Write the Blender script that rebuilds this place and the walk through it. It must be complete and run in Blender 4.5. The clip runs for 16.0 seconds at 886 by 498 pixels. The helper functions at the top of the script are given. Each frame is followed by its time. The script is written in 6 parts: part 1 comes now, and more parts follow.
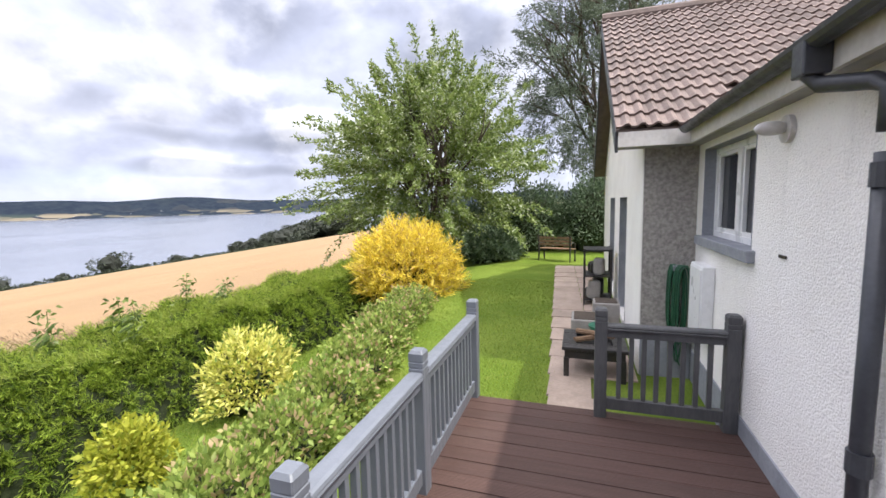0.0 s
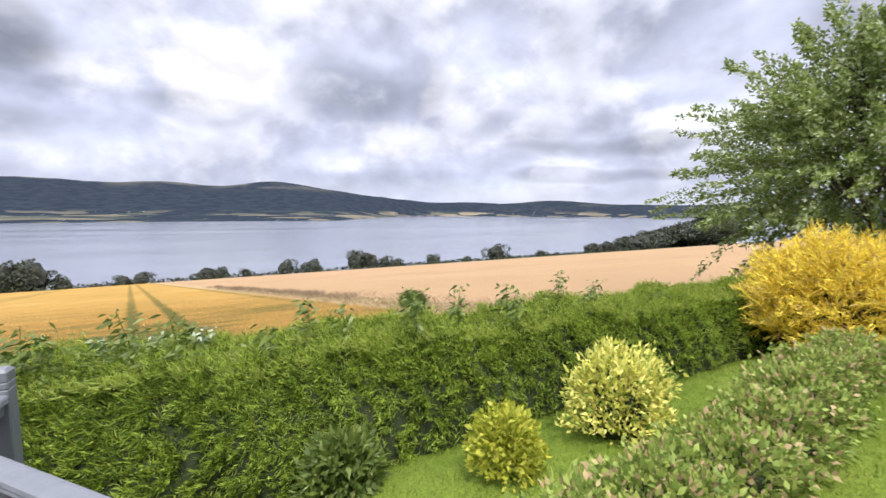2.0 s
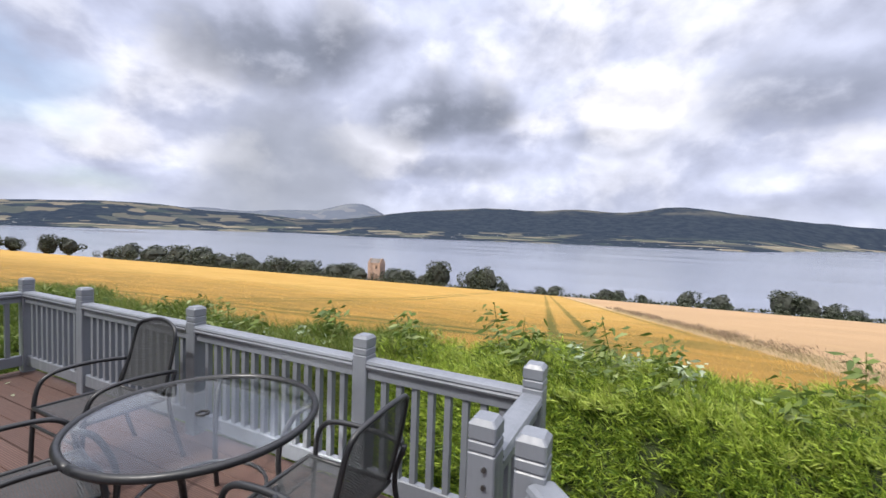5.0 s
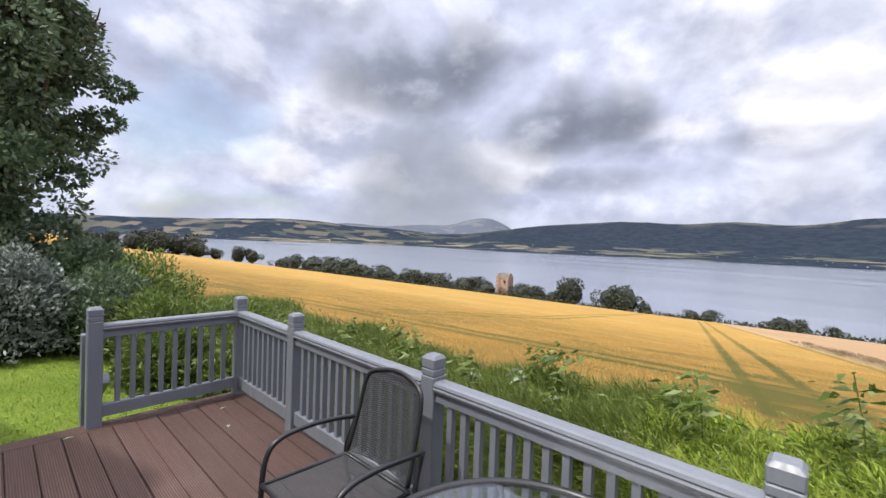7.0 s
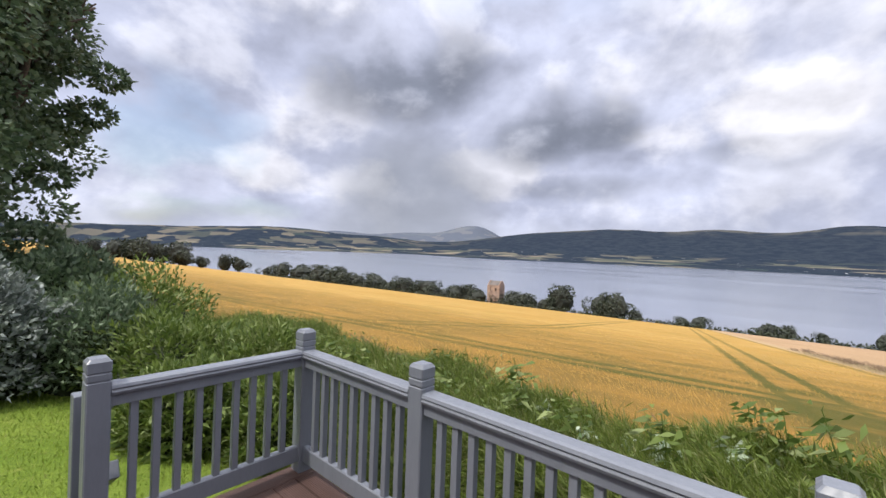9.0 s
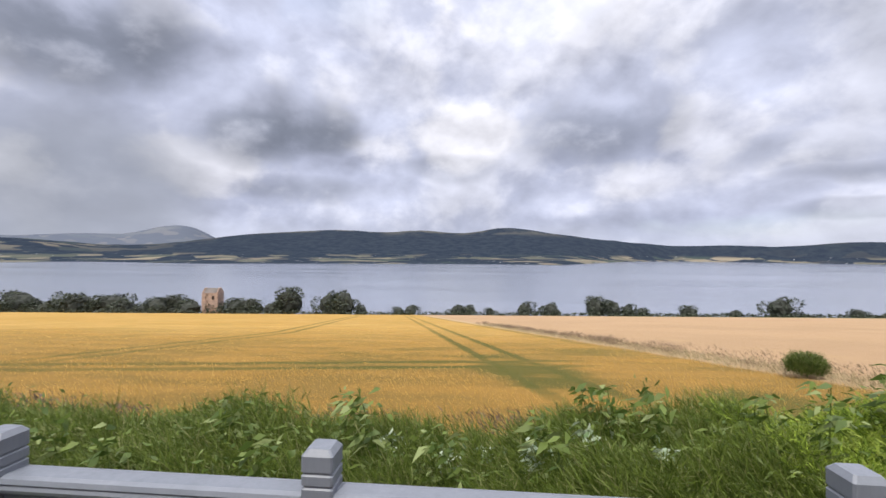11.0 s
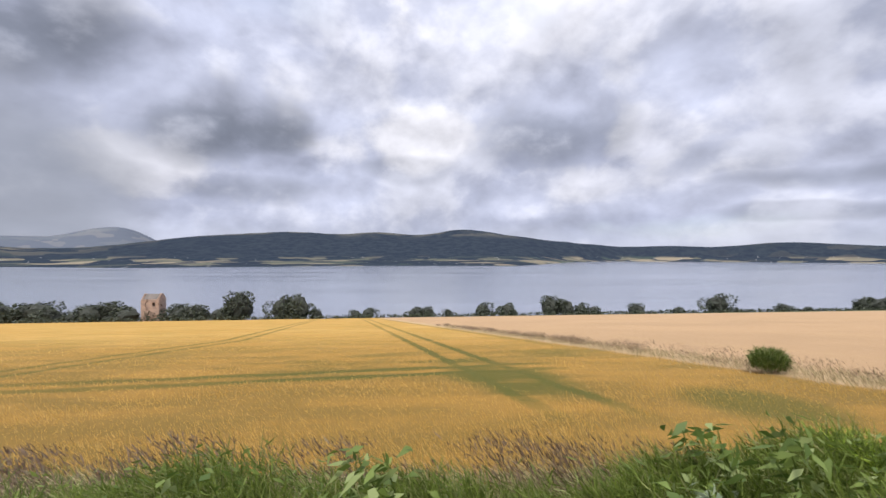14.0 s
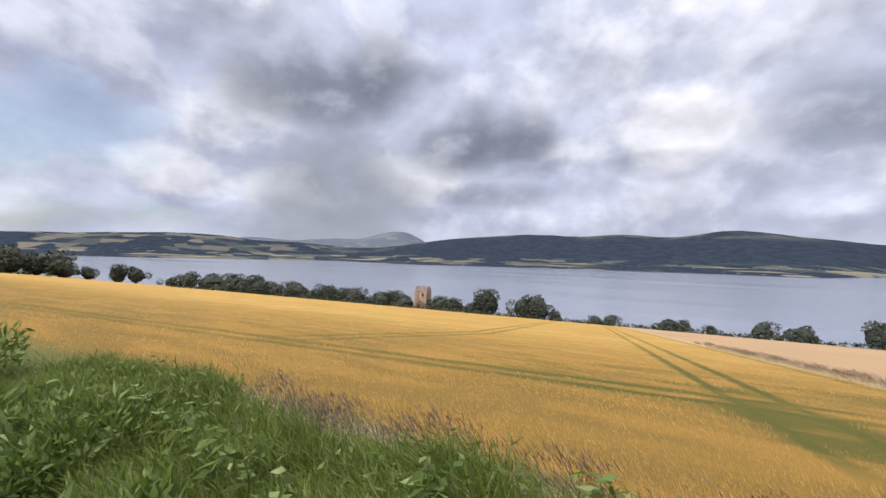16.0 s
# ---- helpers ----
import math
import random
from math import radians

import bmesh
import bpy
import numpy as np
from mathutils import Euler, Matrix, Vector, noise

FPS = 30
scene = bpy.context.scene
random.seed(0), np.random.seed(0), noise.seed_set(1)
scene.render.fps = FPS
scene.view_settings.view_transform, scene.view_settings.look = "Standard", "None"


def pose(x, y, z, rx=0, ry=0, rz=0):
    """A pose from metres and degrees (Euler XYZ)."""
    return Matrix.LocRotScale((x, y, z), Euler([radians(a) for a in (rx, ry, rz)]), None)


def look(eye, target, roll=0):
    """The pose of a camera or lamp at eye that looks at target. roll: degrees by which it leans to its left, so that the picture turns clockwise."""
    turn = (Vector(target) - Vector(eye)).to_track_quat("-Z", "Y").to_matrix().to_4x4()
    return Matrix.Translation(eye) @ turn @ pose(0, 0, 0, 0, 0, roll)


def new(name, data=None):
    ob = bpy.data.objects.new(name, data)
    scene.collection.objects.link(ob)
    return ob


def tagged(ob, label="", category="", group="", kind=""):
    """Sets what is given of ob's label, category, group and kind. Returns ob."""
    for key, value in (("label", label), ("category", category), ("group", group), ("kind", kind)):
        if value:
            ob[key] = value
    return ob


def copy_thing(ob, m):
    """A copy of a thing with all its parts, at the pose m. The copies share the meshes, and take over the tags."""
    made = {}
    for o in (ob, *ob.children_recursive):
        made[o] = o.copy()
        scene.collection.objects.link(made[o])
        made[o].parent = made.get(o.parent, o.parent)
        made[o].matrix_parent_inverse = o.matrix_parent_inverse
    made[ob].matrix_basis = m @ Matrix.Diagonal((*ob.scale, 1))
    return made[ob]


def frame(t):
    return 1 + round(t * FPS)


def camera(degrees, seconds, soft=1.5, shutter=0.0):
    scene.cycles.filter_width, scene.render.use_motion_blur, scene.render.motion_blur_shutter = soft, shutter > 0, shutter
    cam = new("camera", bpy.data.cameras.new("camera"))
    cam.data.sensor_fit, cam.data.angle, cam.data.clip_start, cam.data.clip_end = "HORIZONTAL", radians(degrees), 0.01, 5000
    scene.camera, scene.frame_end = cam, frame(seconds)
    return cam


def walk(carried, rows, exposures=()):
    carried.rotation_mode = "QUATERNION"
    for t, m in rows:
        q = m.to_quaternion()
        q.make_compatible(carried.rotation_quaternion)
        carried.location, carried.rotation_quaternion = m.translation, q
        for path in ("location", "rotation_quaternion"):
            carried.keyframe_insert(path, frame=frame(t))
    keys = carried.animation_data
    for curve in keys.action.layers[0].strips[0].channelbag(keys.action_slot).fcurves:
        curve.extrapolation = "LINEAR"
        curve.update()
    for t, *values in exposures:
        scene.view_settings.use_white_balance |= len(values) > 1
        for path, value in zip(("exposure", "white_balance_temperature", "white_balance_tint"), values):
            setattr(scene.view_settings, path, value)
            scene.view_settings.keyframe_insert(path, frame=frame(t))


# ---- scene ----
# ---- camera ----
PATH = [
    (0, (0.987, 1.477, 1.879), (0.36, 3.364, 1.66), -1.4),
    (0.5, (0.935, 1.611, 1.863), (0.019, 3.377, 1.659), -1.2),
    (1, (0.76, 1.622, 1.82), (-0.484, 3.178, 1.635), -0.5),
    (1.5, (0.477, 1.63, 1.86), (-1.065, 2.888, 1.663), -0.3),
    (2, (0.31, 1.77, 1.82), (-1.485, 2.63, 1.638), 0.3),
    (2.5, (0.154, 1.86, 1.78), (-1.778, 2.349, 1.613), 1.1),
    (3, (0.05, 1.904, 1.751), (-1.935, 2.089, 1.59), 1.4),
    (3.5, (-0.079, 1.732, 1.74), (-2.071, 1.651, 1.583), 1.5),
    (4, (-0.247, 1.525, 1.685), (-2.211, 1.176, 1.543), 1.6),
    (4.5, (-0.474, 1.31, 1.6), (-2.379, 0.711, 1.48), 1.9),
    (5, (-0.701, 0.985, 1.589), (-2.506, 0.126, 1.496), 1.9),
    (6.2, (-0.80, 0.16, 1.598), (-2.39, -1.05, 1.54), 2.1),
    (7.5, (-1.098, -0.792, 1.602), (-2.513, -2.205, 1.568), 2.2),
    (8, (-1.07, -1.259, 1.575), (-2.469, -2.688, 1.55), 2.3),
    (10.5, (-1.358, -2.884, 1.549), (-3.268, -3.477, 1.576), 0.9),
    (11, (-1.417, -3.05, 1.561), (-3.41, -3.222, 1.584), 0.4),
    (11.5, (-1.573, -3.1, 1.577), (-3.566, -2.934, 1.595), -0.1),
    (12, (-1.784, -3.265, 1.553), (-3.748, -2.888, 1.569), -0.3),
    (12.5, (-1.998, -3.488, 1.539), (-3.942, -3.02, 1.557), -0.5),
    (13, (-2.14, -3.467, 1.53), (-4.091, -3.029, 1.55), -0.5),
    (13.5, (-2.23, -3.5, 1.52), (-4.208, -3.209, 1.546), -0.3),
    (14, (-2.29, -3.6, 1.52), (-4.29, -3.567, 1.552), 0.0),
    (14.5, (-2.34, -3.7, 1.51), (-4.318, -3.989, 1.544), 0.5),
    (15, (-2.39, -3.76, 1.5), (-4.294, -4.373, 1.538), 1.2),
    (15.5, (-2.43, -3.8, 1.5), (-4.231, -4.67, 1.533), 1.4),
    (16, (-2.46, -3.70, 1.5), (-4.256, -4.784, 1.532), 1.4),
]
cam = camera(93.4, 16.0, shutter=0.12)
walk(cam, [(t, look(eye, target, roll)) for t, eye, target, roll in PATH],
     [(0, 0.46), (0.5, 0.43), (1.2, 0.33), (2.0, 0.25), (5.0, 0.2), (8.0, 0.12), (10.5, 0.0), (16.0, -0.06)])

# ---- light ----
SUN_DIR = Vector((0.586, -0.125, 1.0)).normalized()   # towards the sun
sun_data = bpy.data.lights.new("sun", "SUN")
sun_data.energy, sun_data.angle, sun_data.color = 3.7, radians(1.0), (1.0, 0.945, 0.87)
sun = new("sun", sun_data)
sun.matrix_world = look((20, -14, 30), Vector((20, -14, 30)) - SUN_DIR)


class Nodes:
    """Short hand for node trees."""

    def __init__(self, tree):
        self.t = tree
        tree.nodes.clear()

    def n(self, kind, ins=None, **props):
        node = self.t.nodes.new(kind)
        if "operation" in props:
            node.operation = props["operation"]
        if "interpolation_type" in props:
            node.interpolation_type = props["interpolation_type"]
        if "data_type" in props:
            node.data_type = props["data_type"]
        if "distance" in props:
            node.distance = props["distance"]
        for k, v in (ins or {}).items():
            if isinstance(v, bpy.types.NodeSocket):
                self.t.links.new(v, node.inputs[k])
            else:
                node.inputs[k].default_value = v
        return node

    def math(self, op, a, b=0.0, c=0.0, clamp=False):
        node = self.n("ShaderNodeMath", {0: a, 1: b, 2: c}, operation=op)
        node.use_clamp = clamp
        return node.outputs[0]

    def vmath(self, op, a, b=(0, 0, 0), out=0):
        return self.n("ShaderNodeVectorMath", {0: a, 1: b}, operation=op).outputs[out]

    def ramp(self, v, lo, hi, a=0.0, b=1.0):
        return self.n("ShaderNodeMapRange", {0: v, 1: lo, 2: hi, 3: a, 4: b}, interpolation_type="SMOOTHSTEP").outputs[0]

    def mix(self, f, a, b):
        m = self.n("ShaderNodeMix", data_type="RGBA")
        for sock, v in ((m.inputs[0], f), (m.inputs[6], a), (m.inputs[7], b)):
            if isinstance(v, bpy.types.NodeSocket):
                self.t.links.new(v, sock)
            else:
                sock.default_value = (*v, 1.0) if isinstance(v, tuple) and len(v) == 3 else v
        return m.outputs[2]

    def noise(self, vec, scale, detail=4.0, rough=0.55, out=0):
        return self.n("ShaderNodeTexNoise", {"Vector": vec, "Scale": scale, "Detail": detail, "Roughness": rough}).outputs[out]


def direction(az, el):
    """The way to a point of the sky: az from the sea view (west), positive to the north."""
    a, e = radians(az), radians(el)
    return Vector((-math.cos(a) * math.cos(e), math.sin(a) * math.cos(e), math.sin(e)))


# dark and bright cloud banks: azimuth, elevation, half width, half height, weight
DARK = ((-25, 15.2, 10, 4.0, 1.0), (-48, 21, 12, 5, 1.0), (16, 15.5, 8, 4.8, 0.72), (-22.5, 7.8, 9, 1.8, 0.55), (46, 8.6, 12, 1.4, 0.6), (44, 4.6, 11, 0.9, 0.55),
        (-44, 8, 10, 6, 0.4), (-4, 11, 6, 1.6, 0.5), (-10, 36, 20, 6, 0.25), (-60, 33, 14, 6, 0.35), (30, 27, 12, 5, 0.25), (72, 19, 10, 4, 0.5), (50, 22, 9, 4, 0.35), (33, 11, 6, 1.8, 0.35))
BRIGHT = ((-2.5, 15.5, 7.5, 3.8, 0.8), (24, 9, 10, 3, 0.5), (-60, 9, 12, 3, 0.7), (8, 26, 14, 7, 0.25), (-57, 16, 6, 6, 0.6), (-35, 10, 6, 3.5, 0.6), (-14, 13, 5, 4, 0.7), (-12, 22, 9, 4, 0.3),
          (27, 14, 5, 4, 0.5), (62, 26, 9, 4, 0.3), (20, 30, 16, 6, 0.3), (58, 11, 9, 2.5, 0.5))
BLUE = ((-74, 12, 8, 5, 0.8), (-69, 3.6, 9, 1.6, 0.7), (62, 40, 12, 6, 0.25), (28, 3.5, 10, 1.4, 0.35), (-30, 34, 12, 5, 0.35), (22, 34, 14, 5, 0.3))


def make_world():
    world = bpy.data.worlds.new("sky")
    scene.world = world
    world.use_nodes = True
    g = Nodes(world.node_tree)
    d = g.n("ShaderNodeTexCoord").outputs["Generated"]
    air = g.n("ShaderNodeTexSky")
    air.sky_type, air.sun_disc, air.dust_density = "NISHITA", False, 2.0
    air.sun_elevation, air.sun_rotation = math.asin(SUN_DIR.z), math.atan2(SUN_DIR.x, SUN_DIR.y)
    sky = air.outputs[0]
    sep = g.n("ShaderNodeSeparateXYZ", {0: d}).outputs
    up = g.math("MAXIMUM", sep[2], 0.0)
    flat = g.vmath("DIVIDE", d, g.n("ShaderNodeCombineXYZ", {i: g.math("ADD", up, 0.30) for i in range(3)}).outputs[0])
    flat = g.vmath("MULTIPLY", flat, (1.0, 1.0, 0.25))
    tall = g.vmath("MULTIPLY", d, (1.0, 1.0, 1.4))
    wob = g.vmath("SUBTRACT", g.noise(tall, 3.0, 4, 0.45, out=1), (0.5, 0.5, 0.5))
    heap = g.vmath("ADD", tall, g.vmath("MULTIPLY", wob, (0.07, 0.07, 0.07)))
    puff = g.noise(heap, 5.6, 8, 0.52)
    # the same heaps seen a little higher: where they thin out upwards their heads catch the light
    above = g.noise(g.vmath("ADD", heap, (0.02, 0.0, 0.05)), 5.6, 5, 0.48)
    lit = g.math("SUBTRACT", puff, above)
    veil = g.noise(g.vmath("ADD", flat, g.vmath("MULTIPLY", wob, (0.2, 0.2, 0.1))), 1.5, 5, 0.48)
    dd = g.vmath("ADD", d, g.vmath("MULTIPLY", wob, (0.20, 0.20, 0.10)))
    lumps = g.math("MULTIPLY_ADD", puff, -5.2, 2.6)

    def banks(rows, soft, core):
        total = 0.0
        for az, el, w, h, k in rows:
            c = direction(az, el)
            side = Vector((math.sin(radians(az)), math.cos(radians(az)), 0))
            off = g.vmath("SUBTRACT", dd, tuple(c))
            a = g.math("DIVIDE", g.vmath("DOT_PRODUCT", off, tuple(side), out=1), math.tan(radians(w)))
            b = g.math("DIVIDE", g.n("ShaderNodeSeparateXYZ", {0: off}).outputs[2], math.tan(radians(h)))
            f = g.math("LESS_THAN", g.vmath("DOT_PRODUCT", d, tuple(c), out=1), 0.0)
            r2 = g.math("ADD", g.math("MULTIPLY", a, a), g.math("MULTIPLY", b, b))
            r2 = g.math("ADD", g.math("ADD", r2, lumps), g.math("MULTIPLY", f, 9.0))
            total = g.math("MAXIMUM", total, g.math("MULTIPLY", g.ramp(r2, soft, core), k))
        return total

    dark = banks(DARK, 1.6, -0.1)
    bright = banks(BRIGHT, 1.35, 0.1)
    blue = g.math("MULTIPLY", banks(BLUE, 1.8, 0.0), g.ramp(veil, 0.62, 0.42), clamp=True)
    base = g.mix(g.ramp(veil, 0.3, 0.7), (0.40, 0.43, 0.565), (0.545, 0.575, 0.72))
    base = g.mix(g.ramp(puff, 0.47, 0.64, 0.0, 0.6), base, (0.66, 0.67, 0.755))
    col = g.mix(bright, base, (0.74, 0.735, 0.79))
    shade = g.math("MULTIPLY", dark, g.ramp(puff, 0.68, 0.40, 0.55, 1.0), clamp=True)
    col = g.mix(shade, col, (0.148, 0.165, 0.212))
    light = g.math("MULTIPLY_ADD", lit, 1.3, 1.0)
    col = g.vmath("MULTIPLY", col, g.n("ShaderNodeCombineXYZ", {i: light for i in range(3)}).outputs[0])
    low = g.ramp(sep[2], 0.09, 0.0, 0.0, 0.55)
    col = g.mix(low, col, (0.50, 0.53, 0.62))
    # a shower hangs under the southern bank
    rain = g.ramp(g.vmath("DOT_PRODUCT", d, tuple(direction(-46, 5)), out=1), 0.97, 0.997, 0.0, 0.65)
    col = g.mix(rain, col, (0.26, 0.28, 0.33))
    clear = g.vmath("MULTIPLY", sky, (0.13, 0.13, 0.13))
    col = g.mix(g.math("MULTIPLY", blue, 0.75), col, clear)
    # an overcast sky is lighter towards the zenith and round the sun
    zen = g.n("ShaderNodeCombineXYZ", {i: g.ramp(sep[2], 0.37, 0.95, 1.0, k) for i, k in enumerate((3.9, 3.7, 3.3))}).outputs[0]
    col = g.vmath("MULTIPLY", col, zen)
    glow = g.ramp(g.vmath("DOT_PRODUCT", d, tuple(SUN_DIR), out=1), 0.62, 1.0)
    col = g.mix(glow, col, (2.2, 2.15, 2.1))
    bg = g.n("ShaderNodeBackground", {"Color": col, "Strength": 1.25})
    g.n("ShaderNodeOutputWorld", {0: bg.outputs[0]})


make_world()

# ---- materials ----


def mat(name, c1, c2=None, scale=6.0, rough=0.7, metal=0.0, bump=0.0, bump_scale=60.0, stretch=(1, 1, 1), per_object=0.0, wear=None, spec=0.5):
    """A painted, wooden or mineral surface: two tones at two scales, grain and relief."""
    m = bpy.data.materials.new(name)
    m.use_nodes = True
    g = Nodes(m.node_tree)
    p = g.vmath("MULTIPLY", g.n("ShaderNodeTexCoord").outputs["Object"], stretch)
    c2 = c2 or tuple(v * 0.75 for v in c1)
    f = g.math("ADD", g.math("MULTIPLY", g.noise(p, scale), 0.6), g.math("MULTIPLY", g.noise(p, scale * 9), 0.4))
    col = g.mix(g.ramp(f, 0.35, 0.65), c1, c2)
    if wear:
        col = g.mix(g.ramp(g.noise(p, scale * 0.6, 6, 0.7), 0.58, 0.75, 0, 0.7), col, wear)
    if per_object:
        r = g.n("ShaderNodeObjectInfo").outputs["Random"]
        col = g.n("ShaderNodeHueSaturation", {"Value": g.math("ADD", g.math("MULTIPLY", r, per_object), 1 - per_object / 2), "Color": col}).outputs[0]
    b = g.n("ShaderNodeBsdfPrincipled", {"Base Color": col, "Metallic": metal, "Specular IOR Level": spec,
            "Roughness": g.ramp(g.noise(p, scale * 3), 0.3, 0.7, max(rough - 0.1, 0.02), min(rough + 0.1, 1))})
    if bump:
        h = g.noise(p, bump_scale, 3, 0.6)
        bm = g.n("ShaderNodeBump", {"Strength": bump, "Distance": 0.01, "Height": h})
        g.t.links.new(bm.outputs[0], b.inputs["Normal"])
    g.n("ShaderNodeOutputMaterial", {0: b.outputs[0]})
    return m


def leaf_mat(name, c1, c2, c3=None, through_light=0.35, rough=0.55, scale=1.2):
    """Leaves: a tone of its own for each leaf, drifting over the plant, letting light through."""
    m = bpy.data.materials.new(name)
    m.use_nodes = True
    g = Nodes(m.node_tree)
    r = g.n("ShaderNodeNewGeometry").outputs["Random Per Island"]
    p = g.n("ShaderNodeTexCoord").outputs["Object"]
    f = g.math("ADD", g.math("MULTIPLY", r, 0.65), g.math("MULTIPLY", g.noise(p, scale), 0.5))
    col = g.mix(g.ramp(f, 0.25, 0.9), c1, c2)
    if c3:
        col = g.mix(g.ramp(g.math("FRACT", g.math("MULTIPLY", r, 7.31)), 0.80, 0.92), col, c3)
    b = g.n("ShaderNodeBsdfPrincipled", {"Base Color": col, "Roughness": rough, "Specular IOR Level": 0.35})
    tr = g.n("ShaderNodeBsdfTranslucent", {"Color": col})
    mx = g.n("ShaderNodeMixShader", {0: through_light, 1: b.outputs[0], 2: tr.outputs[0]})
    g.n("ShaderNodeOutputMaterial", {0: mx.outputs[0]})
    return m


def harl_mat():
    """White pebble-dash render with weather streaks."""
    m = bpy.data.materials.new("white_harling")
    m.use_nodes = True
    g = Nodes(m.node_tree)
    p = g.n("ShaderNodeTexCoord").outputs["Object"]
    big = g.noise(p, 1.3, 5, 0.6)
    streak = g.noise(g.vmath("MULTIPLY", p, (5, 5, 0.6)), 1.0, 5, 0.6)
    v = g.n("ShaderNodeTexVoronoi", {"Vector": p, "Scale": 70.0, "Randomness": 1.0})
    col = g.mix(g.ramp(big, 0.35, 0.7), (0.88, 0.855, 0.825), (0.82, 0.79, 0.76))
    col = g.mix(g.ramp(streak, 0.55, 0.75, 0, 0.22), col, (0.58, 0.56, 0.54))
    col = g.mix(g.ramp(g.noise(p, 38, 2), 0.62, 0.74, 0, 0.5), col, (0.46, 0.44, 0.42))
    h = g.math("ADD", g.math("MULTIPLY", v.outputs["Distance"], -0.8), g.noise(p, 25, 4, 0.7))
    bm = g.n("ShaderNodeBump", {"Strength": 0.6, "Distance": 0.010, "Height": h})
    b = g.n("ShaderNodeBsdfPrincipled", {"Base Color": col, "Roughness": 0.9, "Specular IOR Level": 0.2, "Normal": bm.outputs[0]})
    g.n("ShaderNodeOutputMaterial", {0: b.outputs[0]})
    return m


def board_mat(name, axis):
    """Red-brown composite decking with fine grooves along each board."""
    m = bpy.data.materials.new(name)
    m.use_nodes = True
    g = Nodes(m.node_tree)
    p = g.n("ShaderNodeTexCoord").outputs["Object"]
    r = g.n("ShaderNodeObjectInfo").outputs["Random"]
    st = (0.5, 14, 1) if axis == "X" else (14, 0.5, 1)
    grain = g.noise(g.vmath("MULTIPLY", p, st), 3.0, 5, 0.6)
    col = g.mix(g.ramp(grain, 0.3, 0.7), (0.078, 0.043, 0.036), (0.112, 0.064, 0.053))
    col = g.mix(g.ramp(g.noise(p, 1.7, 5, 0.65), 0.5, 0.75, 0, 0.5), col, (0.13, 0.092, 0.08))
    col = g.n("ShaderNodeHueSaturation", {"Value": g.math("ADD", g.math("MULTIPLY", r, 0.35), 0.82), "Color": col}).outputs[0]
    c = g.n("ShaderNodeSeparateXYZ", {0: p}).outputs[1 if axis == "X" else 0]
    wave = g.math("SINE", g.math("MULTIPLY", c, 2 * math.pi / 0.0132))
    groove = g.ramp(wave, -0.5, 0.3)
    col = g.mix(groove, (0.05, 0.028, 0.024), col)
    bm = g.n("ShaderNodeBump", {"Strength": 0.8, "Distance": 0.004, "Height": groove})
    b = g.n("ShaderNodeBsdfPrincipled", {"Base Color": col, "Roughness": 0.68, "Specular IOR Level": 0.35, "Normal": bm.outputs[0]})
    g.n("ShaderNodeOutputMaterial", {0: b.outputs[0]})
    return m


def glass_mat(name, tint=(0.9, 0.95, 0.95), rough=0.02):
    m = bpy.data.materials.new(name)
    m.use_nodes = True
    g = Nodes(m.node_tree)
    b = g.n("ShaderNodeBsdfPrincipled", {"Base Color": (*tint, 1), "Roughness": rough, "Transmission Weight": 1.0, "IOR": 1.6})
    g.n("ShaderNodeOutputMaterial", {0: b.outputs[0]})
    return m


M_RAIL = mat("grey_painted_timber", (0.142, 0.155, 0.183), (0.125, 0.138, 0.164), 3, 0.40, bump=0.08, bump_scale=25, stretch=(3, 3, 0.6), wear=(0.19, 0.202, 0.225))
M_HARL = harl_mat()
M_PEBBLE = mat("grey_pebbledash", (0.42, 0.39, 0.36), (0.22, 0.20, 0.19), 28, 0.9, bump=1.0, bump_scale=75, wear=(0.5, 0.47, 0.43))
M_PLINTH = mat("grey_plinth_paint", (0.28, 0.29, 0.32), (0.22, 0.23, 0.26), 4, 0.75, bump=0.4, bump_scale=40)
M_DARKPAINT = mat("dark_grey_paint", (0.055, 0.058, 0.068), (0.04, 0.042, 0.05), 5, 0.4, bump=0.1)
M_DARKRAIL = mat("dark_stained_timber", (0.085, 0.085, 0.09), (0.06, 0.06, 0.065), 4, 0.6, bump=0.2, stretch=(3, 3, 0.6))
M_FASCIA = mat("pale_grey_fascia", (0.62, 0.60, 0.58), (0.5, 0.48, 0.46), 3, 0.6, bump=0.1)
M_SOFFIT = mat("soffit_board", (0.34, 0.33, 0.33), (0.28, 0.27, 0.27), 3, 0.7)
M_TILE = mat("pinkish_concrete_tile", (0.185, 0.138, 0.124), (0.125, 0.096, 0.089), 5, 0.85, bump=0.5, bump_scale=60, per_object=0.4, wear=(0.23, 0.185, 0.165))
M_WHITE = mat("white_upvc", (0.8, 0.8, 0.8), (0.72, 0.72, 0.72), 2, 0.35)
M_PANE = mat("dark_window_glass", (0.02, 0.022, 0.026), (0.012, 0.013, 0.016), 2, 0.08)
M_GLASS = glass_mat("table_glass")
M_STEEL = mat("charcoal_powder_coat", (0.022, 0.023, 0.027), (0.015, 0.016, 0.019), 6, 0.38, metal=0.3, bump=0.05)
M_MESH = mat("charcoal_woven_mesh", (0.03, 0.032, 0.036), (0.02, 0.022, 0.025), 40, 0.6, bump=0.3, bump_scale=220)
M_BLACK = mat("black_painted_steel", (0.018, 0.018, 0.02), (0.03, 0.025, 0.022), 9, 0.5, bump=0.2, wear=(0.06, 0.035, 0.025))
